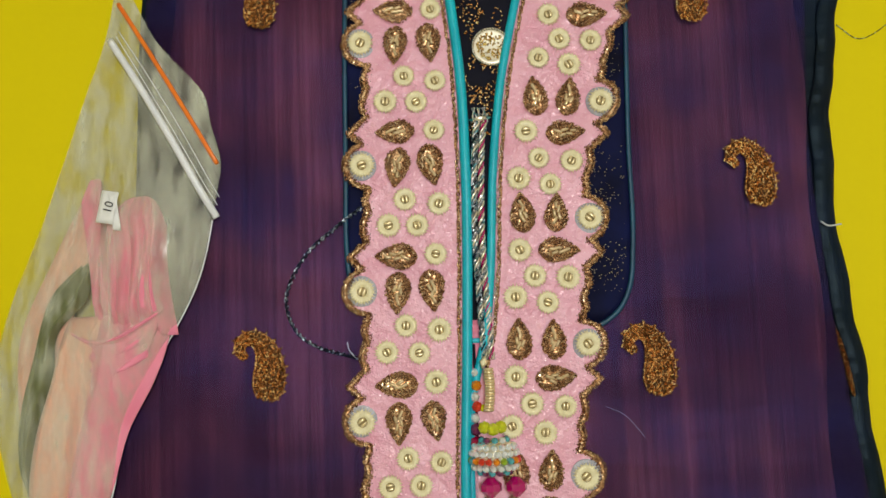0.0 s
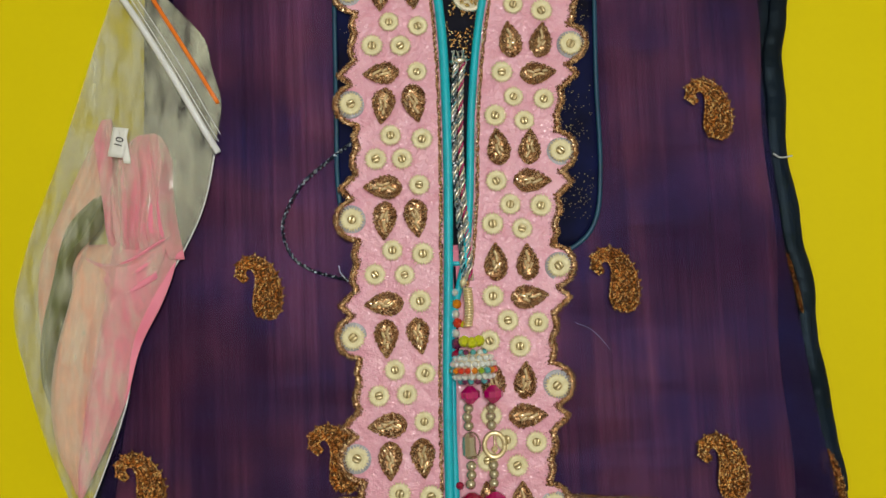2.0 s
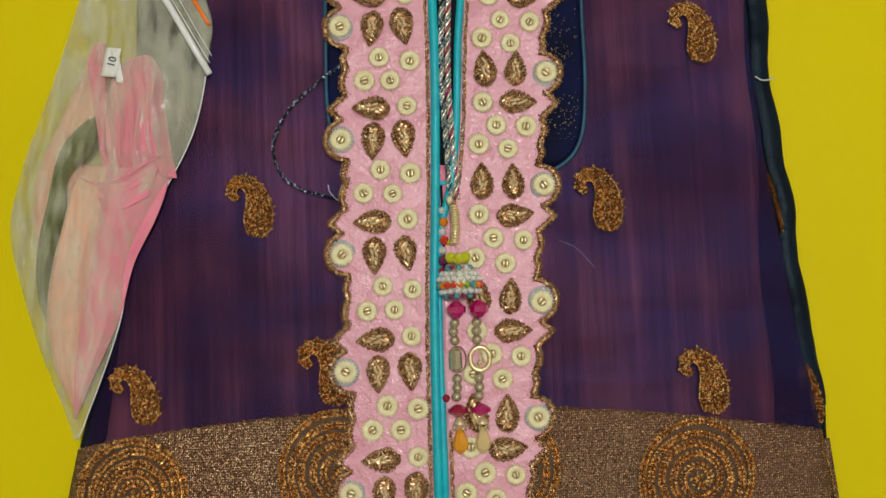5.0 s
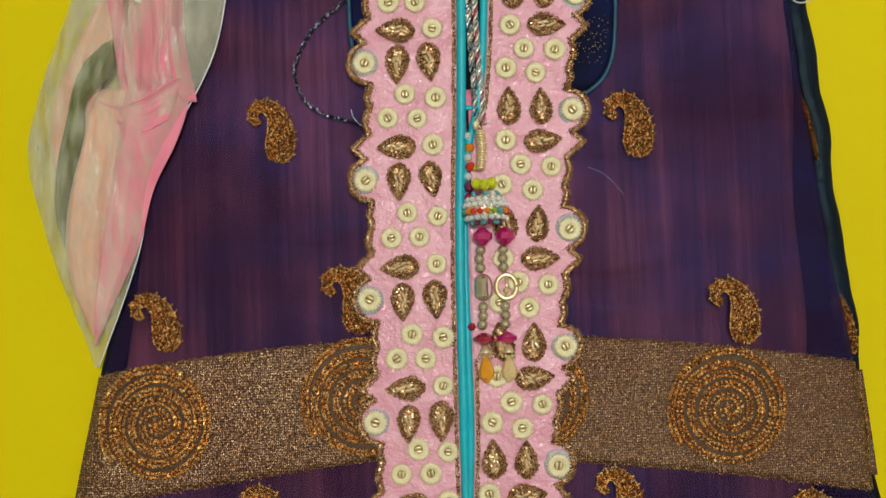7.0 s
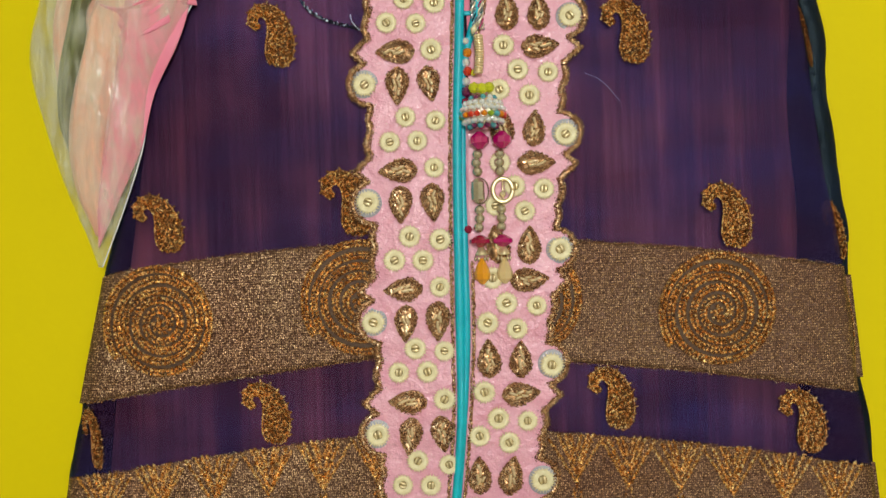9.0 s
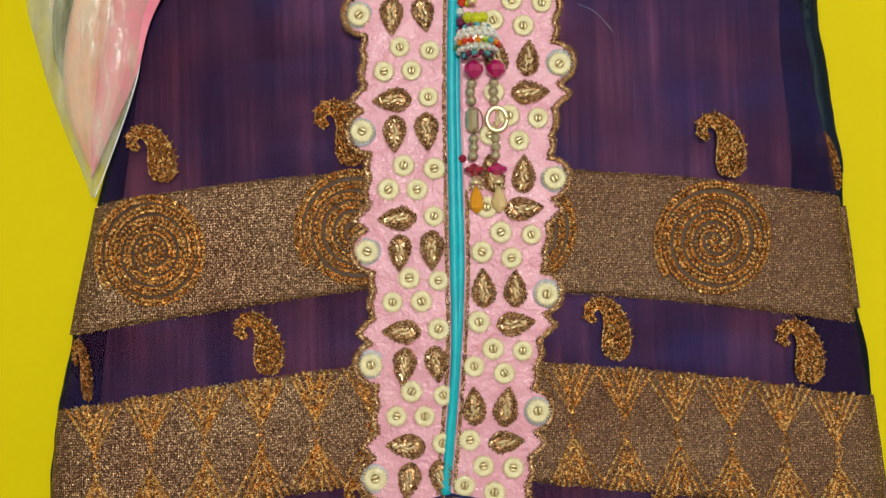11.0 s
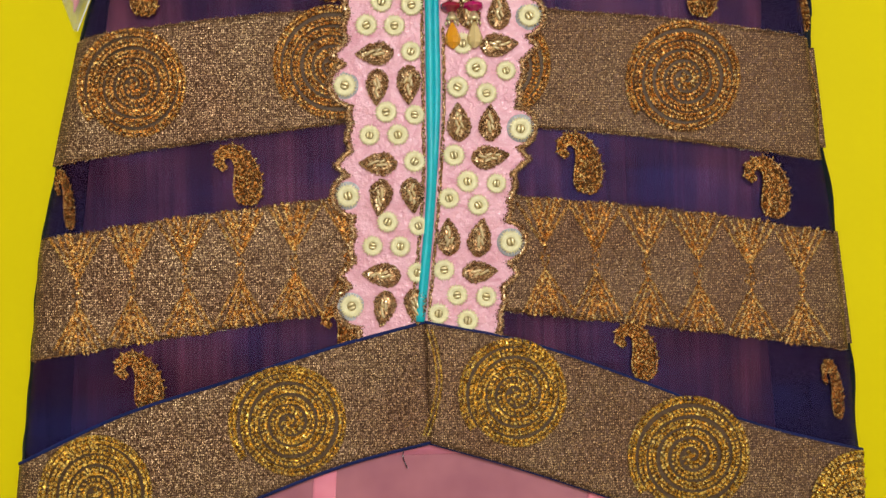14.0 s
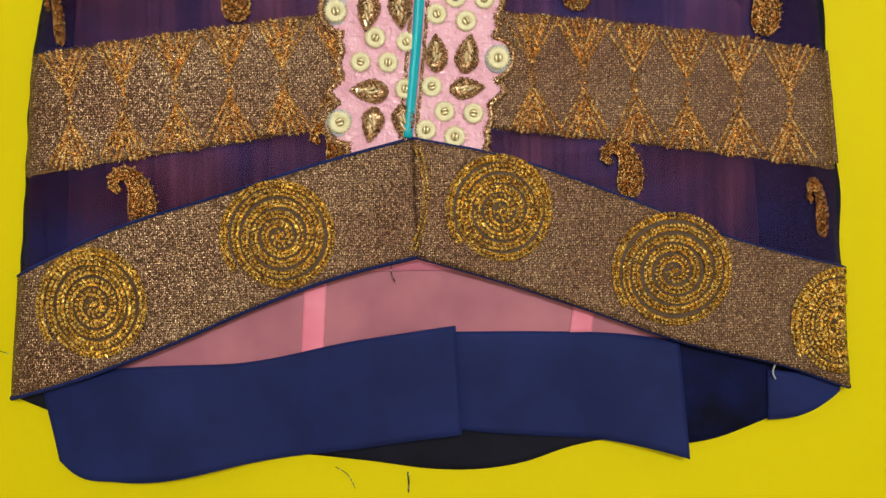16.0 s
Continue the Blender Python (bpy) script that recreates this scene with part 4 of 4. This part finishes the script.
s.slab(lambda u, v: (0.262 + 0.052 * u, (-0.5535 - 0.008 * math.sin(u * 2.6) + 0.024 * u) * (1 - v) + (-0.517 - 0.006 * u) * v, 0.0062 + 0.002 * math.sin(u * 3)), 16, 8, 0.001)
part("hem_corner", s, [NAVY], kameez, "turned-back navy hem corner with frayed pink thread")
low_under = smooth((-0.095, -0.570), (-0.024, -0.579), (0.020, -0.5855), (0.050, -0.5865), (0.085, -0.582), (0.120, -0.571), (0.165, -0.563))
strip("under_layer", lambda x: -0.545, low_under, (-0.095, -0.095), (0.165, 0.165), 0.0, 0.0008, [DARK], 40, 8, "black underside of the back hem", height=lambda x, y: 0.0020)
s = Shape()
s.slab(lambda u, v: (-0.285 + 0.045 * u, -0.545 + 0.03 * v + 0.02 * (1 - u) * (1 - v), 0.0030), 8, 6, 0.0008)
part("under_layer", s, [DARK], kameez, "dark underside of the side seam")
for x, y0, y1 in ((-0.066, -0.446, -0.505), (0.128, -0.462, -0.487)):
    s = Shape()
    s.slab(lambda u, v: (x + 0.016 * (u - 0.5) + 0.004 * v, y1 + (y0 - y1) * v, 0.0052 + 0.0007 * math.sin(u * 3.1)), 10, 8, 0.0006)
    part("lining_seam", s, [CLOTH], kameez, "doubled pink seam strip of the lining")

# ---- thread loop on the left front, and stray threads ----
s = Shape()
pts = along([(-0.039, 0.120), (-0.058, 0.106), (-0.076, 0.090), (-0.0885, 0.065), (-0.084, 0.044), (-0.070, 0.032), (-0.045, 0.024)], 0.0009)
for ph in (0.0, math.pi):
    s.tube([(x + 0.0009 * math.cos(k * 0.75 + ph), y + 0.0009 * math.sin(k * 0.75 + ph), front(x, y) + 0.0014 + 0.0006 * math.sin(k * 0.75 + ph)) for k, (x, y) in enumerate(pts)], 0.0006, 5)
part("thread_loop", s, [THREAD], kameez, "dark twisted button loop of metallic thread")


def loose(points, radius, mat, label, parent=kameez, lift=None):
    s = Shape()
    s.tube([(x, y, (front(x, y) + 0.0016) if lift is None else lift) for x, y in along(points, 0.002)], radius, 5)
    return part("loose_thread", s, [mat], parent, label)


loose([(-0.046, 0.024), (-0.050, 0.029), (-0.051, 0.034)], 0.0004, PALE_THREAD, "pale loose thread end")
loose([(0.110, -0.012), (0.122, -0.018), (0.134, -0.032)], 0.00010, PALE_THREAD, "fine pale hair on the chiffon")
loose([(0.266, -0.512), (0.264, -0.518), (0.266, -0.523)], 0.0006, PALE_THREAD, "white thread end at the hem", lift=0.0105)
loose([(0.258, 0.1010), (0.2629, 0.0979), (0.2715, 0.0988)], 0.0006, PALE_THREAD, "pale blue thread caught across the side seam", lift=0.0085)
loose([(-0.006, -0.432), (-0.007, -0.440), (-0.004, -0.448)], 0.0004, THREAD, "dark thread end at the hem", lift=0.0125)
for pts, name in (([(0.284, 0.236), (0.297, 0.226), (0.309, 0.229), (0.325, 0.240)], 0), ([(-0.052, -0.583), (-0.043, -0.589), (-0.038, -0.599)], 1), ([(-0.300, -0.493), (-0.293, -0.493), (-0.287, -0.495)], 2), ([(0.001, -0.588), (0.0015, -0.596), (0.001, -0.603)], 3)):
    s = Shape()
    s.tube([(x, y, 0.0006) for x, y in along(pts, 0.002)], 0.0003 if name < 3 else 0.0007, 5)
    tagged(part("loose_thread", s, [THREAD]), "thin dark stray thread lying on the yellow sheet", "thread")


# ---- tassels on their cord ----
def tassel(dx, dy, lift, both):
    z = 0.0195 + lift
    root = Shape()
    # gold wire wrap
    n = 15
    for k in range(n):
        q = k / (n - 1)
        c = (0.0368 + dx - 0.0008 * q + 0.001 * math.sin(q * 3), 0.014 - 0.025 * q + dy, z)
        root.turned([(0.0026, -0.0009), (0.0034, -0.0004), (0.0034, 0.0004), (0.0026, 0.0009)], 12, c, "y")
    base = part("tassel", root, [PALE_GOLD], kameez, "beaded tassel on gold wire wrap")
    s = Shape()
    s.knot((0.0340 + dx, 0.0185 + dy, z + 0.001), (0.3, 1, 0), 0.009, 0.005, 0.004)
    part("knot_end", s, [CREAM], base, "cream knot above the wire wrap")
    for k in range(3):
        s = Shape()
        s.ball((0.0330 + dx + 0.0050 * k, -0.0215 + dy - (0.001 if k == 1 else 0), z + (0.0025 if k == 1 else 0)), 0.0042, 8, 5)
        part("lime_bead", s, [LIME], base, "faceted lime crystal bead", shade=False)
    # rhinestone ball: core and rows of stones
    cx, cy = 0.0385 + dx, -0.0385 + dy
    s = Shape()
    s.turned([(0.003, 0.0115), (0.010, 0.0085), (0.0138, 0.002), (0.0138, -0.004), (0.010, -0.0085), (0.004, -0.010)][::-1], 20, (cx, cy, z), "y")
    ball = part("rhinestone_ball", s, [SILVER], base, "ball set with rows of coloured rhinestones")
    rows = ((0.0095, 0.0080, (AQUA, PLUM, AQUA, CLEAR)), (0.0055, 0.0122, (CLEAR,)), (0.0018, 0.0140, (CLEAR,)), (-0.0025, 0.0144, (LEAF, FIRE, RED, RED, FIRE, AQUA)), (-0.0066, 0.0128, (CLEAR,)), (-0.0096, 0.0092, (PLUM, AQUA)))
    for h, r, mats in rows:
        count = int(2 * math.pi * r / 0.0046)
        for k in range(count):
            a = 2 * math.pi * k / count + h * 300
            if math.sin(a) < -0.35:
                continue
            st = Shape()
            st.ball((0, 0, 0), 0.0023, 7, 4)
            o = part("rhinestone", st, [mats[k % len(mats)]], ball, shade=False)
            o.matrix_basis = Matrix.Translation((cx + r * math.cos(a), cy + h, z + r * math.sin(a)))
    for sx in ((0.0, 0.0155) if both else (0.0,)):
        x = 0.0345 + dx + sx
        zz = z - 0.003
        s = Shape()
        s.turned([(0.002, -0.006), (0.0066, -0.002), (0.0066, 0.002), (0.002, 0.006)], 9, (x + 0.001, -0.0575 + dy, zz + 0.003), "y")
        part("magenta_bead", s, [MAGENTA], base, "faceted magenta crystal bead", shade=False)
        for y in (-0.0665, -0.0725, -0.0785, -0.1050, -0.1110, -0.1170):
            s = Shape()
            s.ball((x - 0.001 + rnd.uniform(-0.0007, 0.0007), y + dy, zz), 0.0036, 14, 8)
            part("silver_bead", s, [PEARL], base)
        s = Shape()
        if sx:
            s.tube([(x + 0.0005 + 0.0068 * math.cos(a), -0.0918 + dy + 0.0080 * math.sin(a), zz) for a in np.linspace(0, 2 * math.pi, 40)], 0.0017, 8)
            for a in np.linspace(0, 2 * math.pi, 36):
                s.knot((x + 0.0005 + 0.0072 * math.cos(a), -0.0918 + dy + 0.0085 * math.sin(a), zz + 0.0014), (math.cos(a) - 0.5 * math.sin(a), math.sin(a) + 0.5 * math.cos(a), 0), 0.0034, 0.0010, 0.0010)
            s.tube([(x + 0.0005, -0.0845 + dy, zz), (x + 0.0005, -0.099 + dy, zz)], 0.0006, 6)
            s.ball((x + 0.0005, -0.0945 + dy, zz), 0.0024, 8, 5)
            part("ring_bead", s, [PALE_GOLD], base, "open gold rope ring")
        else:
            s.turned([(0.0022, -0.0085), (0.0044, -0.006), (0.0046, 0.006), (0.0022, 0.0085)], 8, (x - 0.001, -0.0918 + dy, zz), "y")
            for a in np.linspace(0, 2 * math.pi, 30):
                s.knot((x + 0.0006 + 0.0058 * math.cos(a), -0.0918 + dy + 0.0088 * math.sin(a), zz - 0.002), (-math.sin(a), math.cos(a), 0), 0.0026, 0.0016, 0.0016)
            part("barrel_bead", s, [PEARL], base, "long silver barrel bead on a rope ring", shade=False)
        s = Shape()
        s.turned([(0.002, -0.0042), (0.0072, -0.0012), (0.0072, 0.0012), (0.002, 0.0042)], 12, (x - 0.0006, -0.1265 + dy, zz), "y")
        part("disc_bead", s, [MAGENTA if sx else GARNET], base, "flat red crystal disc bead", shade=False)
        s = Shape()
        s.turned([(0.0015, -0.0065), (0.0040, -0.0015), (0.0045, 0.0)], 12, (x, -0.1362 + dy, zz), "y")
        for k in range(6):
            a = 2 * math.pi * k / 6
            s.knot((x + 0.0042 * math.cos(a), -0.1385 + dy, zz + 0.0042 * math.sin(a)), (0, 1, 0), 0.005, 0.0022, 0.002)
        part("gold_cap", s, [PALE_GOLD], base, "filigree gold cap")
        s = Shape()
        s.turned([(0.0010, -0.0090), (0.0034, -0.0050), (0.0056, 0.0015), (0.0050, 0.0055), (0.0014, 0.0090)], 8, (x + 0.0002, -0.1470 + dy, zz), "y")
        part("drop_bead", s, [CHAMPAGNE if sx else AMBER], base, "faceted crystal teardrop", shade=False)
    return base


tassel(0.0, 0.0, 0.0, True)
s = Shape()
s.tube([(0.0288, y, front(0.0288, y) + 0.0035) for y in np.linspace(0.030, -0.036, 16)], 0.0008, 6)
tuck = part("tucked_tassel", s, [DARK], kameez, "second beaded tassel tucked behind the piping")
for y, x, mat, r in ((0.012, 0.0290, CLEAR, 0.0030), (0.004, 0.0300, FIRE, 0.0036), (-0.003, 0.0288, CLEAR, 0.0034), (-0.009, 0.0300, RED, 0.0036), (-0.010, 0.0335, LIME, 0.0025), (-0.016, 0.0285, CLEAR, 0.0034), (-0.023, 0.0288, PLUM, 0.0042),
                     (-0.031, 0.0285, GARNET, 0.0042), (-0.118, 0.0268, GARNET, 0.0030)):
    s = Shape()
    s.ball((x - 0.0008, y, front(x, y) + 0.0042), r, 8, 5)
    part("bead", s, [mat], tuck, shade=False)
s = Shape()
s.slab(lambda u, v: (0.026 + 0.008 * u, 0.0305 + 0.003 * v, front(0.03, 0.03) + 0.0032), 3, 2, 0.0012)
part("teal_tab", s, [TEAL], kameez, "small teal tab inside the opening")
s = Shape()
line = along([(0.040, 0.178), (0.037, 0.160), (0.0352, 0.130), (0.0345, 0.100), (0.0355, 0.070), (0.0365, 0.045), (0.0375, 0.020)], 0.0008)
s.knot((0.0385, 0.1745, front(0.038, 0.17) + 0.006), (1, 0.1, 0), 0.016, 0.0060, 0.006)
cord = part("drawstring_cord", s, [SILVER], kameez, "twisted metallic cord in silver, teal and magenta")
for off, mats in ((-0.0024, (1, 0, 3, 0)), (0.0022, (0, 1, 2, 1))):
    for j, mat in enumerate(mats):
        ph = 2 * math.pi * j / 4 + off * 900
        s = Shape()
        s.tube([(x + off + 0.0015 * math.cos(k * 0.34 + ph), y, front(x, y) + 0.0046 + 0.0012 * math.sin(k * 0.34 + ph)) for k, (x, y) in enumerate(line)], 0.0009 if mat < 2 else 0.0006, 6)
        part("strand", s, [(CORD, SILVER, MAGENTA, THREAD)[mat]], cord)
for k in range(9):
    s = Shape()
    s.tube([(0.0335 + 0.0011 * k + 0.001 * math.sin(k * 2.1 + q * 4), 0.182 - 0.010 * q, front(0.038, 0.175) + 0.0055 + 0.001 * math.sin(k)) for q in np.linspace(0, 1, 6)], 0.0005, 5)
    part("strand", s, [SILVER if k % 2 else CORD], cord)

# ---- zip bag with folded cloth ----
bag = new("zip_bag")
tagged(bag, "clear plastic zip bag holding folded pink cloth, lying beside the tunic", "bag")
bag_left = smooth((0.285, -0.200), (0.244, -0.207), (0.200, -0.221), (0.117, -0.2475), (0.054, -0.2700), (0.013, -0.2785), (-0.035, -0.2690), (-0.085, -0.2535), (-0.129, -0.2350), (-0.136, -0.232))
bag_right = smooth((0.285, -0.198), (0.250, -0.1800), (0.234, -0.171), (0.207, -0.1470), (0.199, -0.1408), (0.176, -0.1350), (0.153, -0.1290), (0.126, -0.1325), (0.074, -0.144), (0.026, -0.169), (-0.008, -0.188), (-0.055, -0.198), (-0.10, -0.214), (-0.136, -0.229))


def bag_height(u, y):
    full = smooth((-0.136, 0.003), (-0.08, 0.014), (0.03, 0.024), (0.10, 0.022), (0.16, 0.010), (0.285, 0.002))(y)
    return max(0.0, 4 * u * (1 - u)) ** 0.7 * full


def bag_base(x, y):
    edge = left_edge(y)
    return 0.0015 + 0.0125 * min(1.0, max(0.0, (x - edge + 0.02) / 0.04))


def bag_side(name, sign, label):
    s = Shape()

    def place(u, v):
        y = -0.136 + 0.421 * v
        a, b = bag_left(y), bag_right(y)
        x = a + (b - a) * u
        z = bag_base(x, y) + 0.001
        if sign > 0:
            z += bag_height(u, y) + 0.0006 + 0.0012 * noise.noise((x * 60, y * 22, 9)) * min(1, 8 * u * (1 - u))
        return x, y, z
    s.slab(place, 36, 90, 0.0002)
    return part(name, s, [FILM], bag, label)


bag_side("film_top", 1, "crinkled clear plastic film")
bag_side("film_bottom", -1, "")
s = Shape()
for side in (bag_right,):
    s.tube([(side(y), y, bag_base(side(y), y) + 0.0016) for y in np.linspace(-0.136, 0.114, 80)], 0.0005, 5)
part("seam", s, [ZIP], bag, "thin welded side seam")


def bag_line(a, b, sag, radius, mat, name, label):
    s = Shape()
    p = []
    for q in np.linspace(0, 1, 40):
        x, y = a[0] + (b[0] - a[0]) * q, a[1] + (b[1] - a[1]) * q
        x += sag * math.sin(q * math.pi)
        l, r = bag_left(y), bag_right(y)
        p.append((x, y, bag_base(x, y) + bag_height((x - l) / (r - l), y) + 0.0022))
    s.tube(p, radius, 8, flat=0.6)
    part(name, s, [mat], bag, label)


bag_line((-0.2035, 0.238), (-0.1315, 0.1155), 0.003, 0.0023, ZIP, "zip_strip", "white plastic zip strip")
bag_line((-0.1975, 0.262), (-0.1305, 0.1500), 0.0015, 0.0014, ORANGE, "orange_strip", "orange plastic closing line")
for k in range(2):
    o = 0.0050 + 0.0042 * k
    bag_line((-0.2010 + o * 0.5, 0.236 + o * 0.7), (-0.1325 + o * 0.3, 0.1175 + o * 1.2), 0.002 + 0.001 * k, 0.0003, ZIP, "zip_ridge", "thin clear ridge beside the zip strip")


def folded(name, xl, xr, y0, y1, lift, mats, label, folds, cat="cloth"):
    s = Shape()
    fl, fr = smooth(*xl), smooth(*xr)

    def place(u, v):
        y = y0 + (y1 - y0) * v
        a, b = fl(y), fr(y)
        x = a + (b - a) * u
        l, r = bag_left(y), bag_right(y)
        room = bag_height(min(0.98, max(0.02, (x - l) / (r - l))), y)
        end = min(1.0, 6 * min(v, 1 - v) + 0.2)
        z = bag_base(x, y) + 0.0014 + room * lift * end * (0.55 + 0.45 * min(1.0, 6 * u * (1 - u)))
        z += 0.0042 * folds * (abs(math.sin(u * 7.5 + 5 * y + 0.5 * math.sin(y * 30))) - 0.6) * room / 0.017
        return x, y, z
    s.slab(place, 40, 60, 0.0008)
    return tagged(part(name, s, mats), label, cat)


folded("folded_cloth", ((0.060, -0.206), (0.017, -0.2105), (-0.010, -0.217), (-0.050, -0.2245), (-0.100, -0.2315), (-0.122, -0.2325)),
       ((0.060, -0.160), (0.040, -0.1615), (0.012, -0.1715), (-0.014, -0.186), (-0.053, -0.198), (-0.085, -0.2125), (-0.122, -0.2315)), -0.122, 0.060, 0.95, [CLOTH], "rose-pink cloth folded narrow inside the zip bag", 0.12)
folded("folded_cloth", ((0.056, -0.2285), (0.020, -0.2345), (-0.015, -0.2445), (-0.055, -0.2500), (-0.087, -0.2450), (-0.114, -0.2345)),
       ((0.056, -0.203), (0.017, -0.208), (-0.010, -0.2145), (-0.050, -0.222), (-0.100, -0.229), (-0.114, -0.232)), -0.114, 0.056, 0.85, [PEACH], "peach-pink cloth fold inside the zip bag", 0.12)
folded("folded_cloth", ((0.094, -0.2165), (0.071, -0.2365), (0.034, -0.2465), (0.0, -0.2550), (-0.030, -0.2565), (-0.060, -0.251)),
       ((0.094, -0.2115), (0.064, -0.2160), (0.050, -0.2300), (0.018, -0.2350), (-0.020, -0.2465), (-0.060, -0.2495)), -0.060, 0.094, 0.70, [GREEN], "dark green cloth strip inside the zip bag", 0.2)
folded("folded_cloth", ((0.146, -0.2140), (0.091, -0.2400), (0.044, -0.2590), (0.010, -0.2600), (-0.02, -0.2570)),
       ((0.146, -0.2110), (0.091, -0.2120), (0.044, -0.2300), (0.010, -0.2400), (-0.02, -0.2545)), -0.02, 0.146, 0.30, [PEACH], "thin peach cloth corner inside the zip bag", 0.15)


def pleats(start, end, wide0, wide1, count, rise, y_fade):
    """A bunch of soft pleats running from start to end, rounded over at both ends."""
    a, b = np.array(start), np.array(end)
    way = (b - a) / np.linalg.norm(b - a)
    nrm = np.array((way[1], -way[0]))
    s = Shape()

    def place(u, v):
        w = (wide0 + (wide1 - wide0) * v) * min(1.0, 0.25 + 2.2 * math.sqrt(v * 0.5))
        k = (u * count) % 1.0 if u < 1 else 1.0
        sway = 0.0025 * math.sin(v * 4.0 + u * 6.0)
        mid = a + (b - a) * v
        p = mid - nrm * w * (u - 0.5) + nrm * sway
        round_off = min(1.0, 5.0 * v + 0.15, y_fade * (1 - v) + 0.25)
        ridge = 1 - abs(2 * k - 1) ** 2.4
        side = min(1.0, 7 * u * (1 - u) + 0.1)
        return p[0], p[1], bag_base(*p) + 0.002 + (rise * (0.62 + 0.10 * math.sin(v * 9 + u * 3)) + 0.0042 * ridge) * round_off * side
    s.slab(place, 72, 40, 0.0008)
    return s


bunch = pleats((-0.1815, 0.1310), (-0.1805, 0.0420), 0.038, 0.047, 5, 0.020, 4.0)
tagged(part("folded_cloth", bunch, [CLOTH]), "bunched rose-pink pleats of cloth inside the zip bag", "cloth")
tail = pleats((-0.2125, 0.1450), (-0.2030, 0.0520), 0.009, 0.022, 2, 0.013, 6.0)
tagged(part("folded_cloth", tail, [CLOTH]), "narrow rose-pink cloth end beside the size label", "cloth")
wrap = Shape()


def wrap_place(u, v):
    """The band of cloth wrapped across the bundle, puckered lengthwise."""
    x = -0.2270 + 0.0645 * u - 0.010 * u * (1 - v)
    y = 0.0560 - 0.018 * math.sin(math.pi * min(1.0, 0.15 + 0.8 * u)) + 0.006 * u - (0.014 + 0.016 * u) * (1 - v)
    pucker = 0.0016 * math.sin(v * 13 + 2.2 * u + 1.5 * math.sin(u * 5)) * min(1.0, 2.5 * (1 - abs(2 * u - 1)))
    lip = 0.0022 * min(1.0, 2 * u) * math.exp(-((v - 0.93) / 0.06) ** 2)
    return x, y, bag_base(x, y) + 0.0040 + (0.0125 + 0.0030 * v) * (4 * (0.06 + 0.88 * u) * (0.94 - 0.88 * u)) ** 0.6 + pucker * 0.8 + lip


wrap.slab(wrap_place, 48, 44, 0.0012)
tagged(part("folded_cloth", wrap, [CLOTH]), "rose-pink cloth band wrapped across the pleats inside the zip bag", "cloth")
s = Shape()
s.slab(lambda u, v: (-0.2025 + 0.011 * u + 0.004 * v, 0.113 + 0.020 * v - 0.002 * u, 0.0300 + 0.002 * u), 4, 6, 0.0003)
s.slab(lambda u, v: (-0.1915 + 0.005 * u - 0.003 * v, 0.108 + 0.022 * v - 0.001 * u, 0.0305 + 0.001 * v), 4, 6, 0.0003)
label = tagged(part("woven_label", s, [PAPER]), "small folded white woven size label on the cloth", "label")
text = bpy.data.curves.new("size_text", "FONT")
text.body, text.size, text.extrude = "10", 0.0075, 0.0001
glyph = new("size_text", text)
glyph.data.materials.append(INK)
glyph.parent = label
glyph.matrix_basis = Matrix.Translation((-0.1925, 0.1175, 0.0325)) @ Matrix.Rotation(radians(74), 4, "Z")
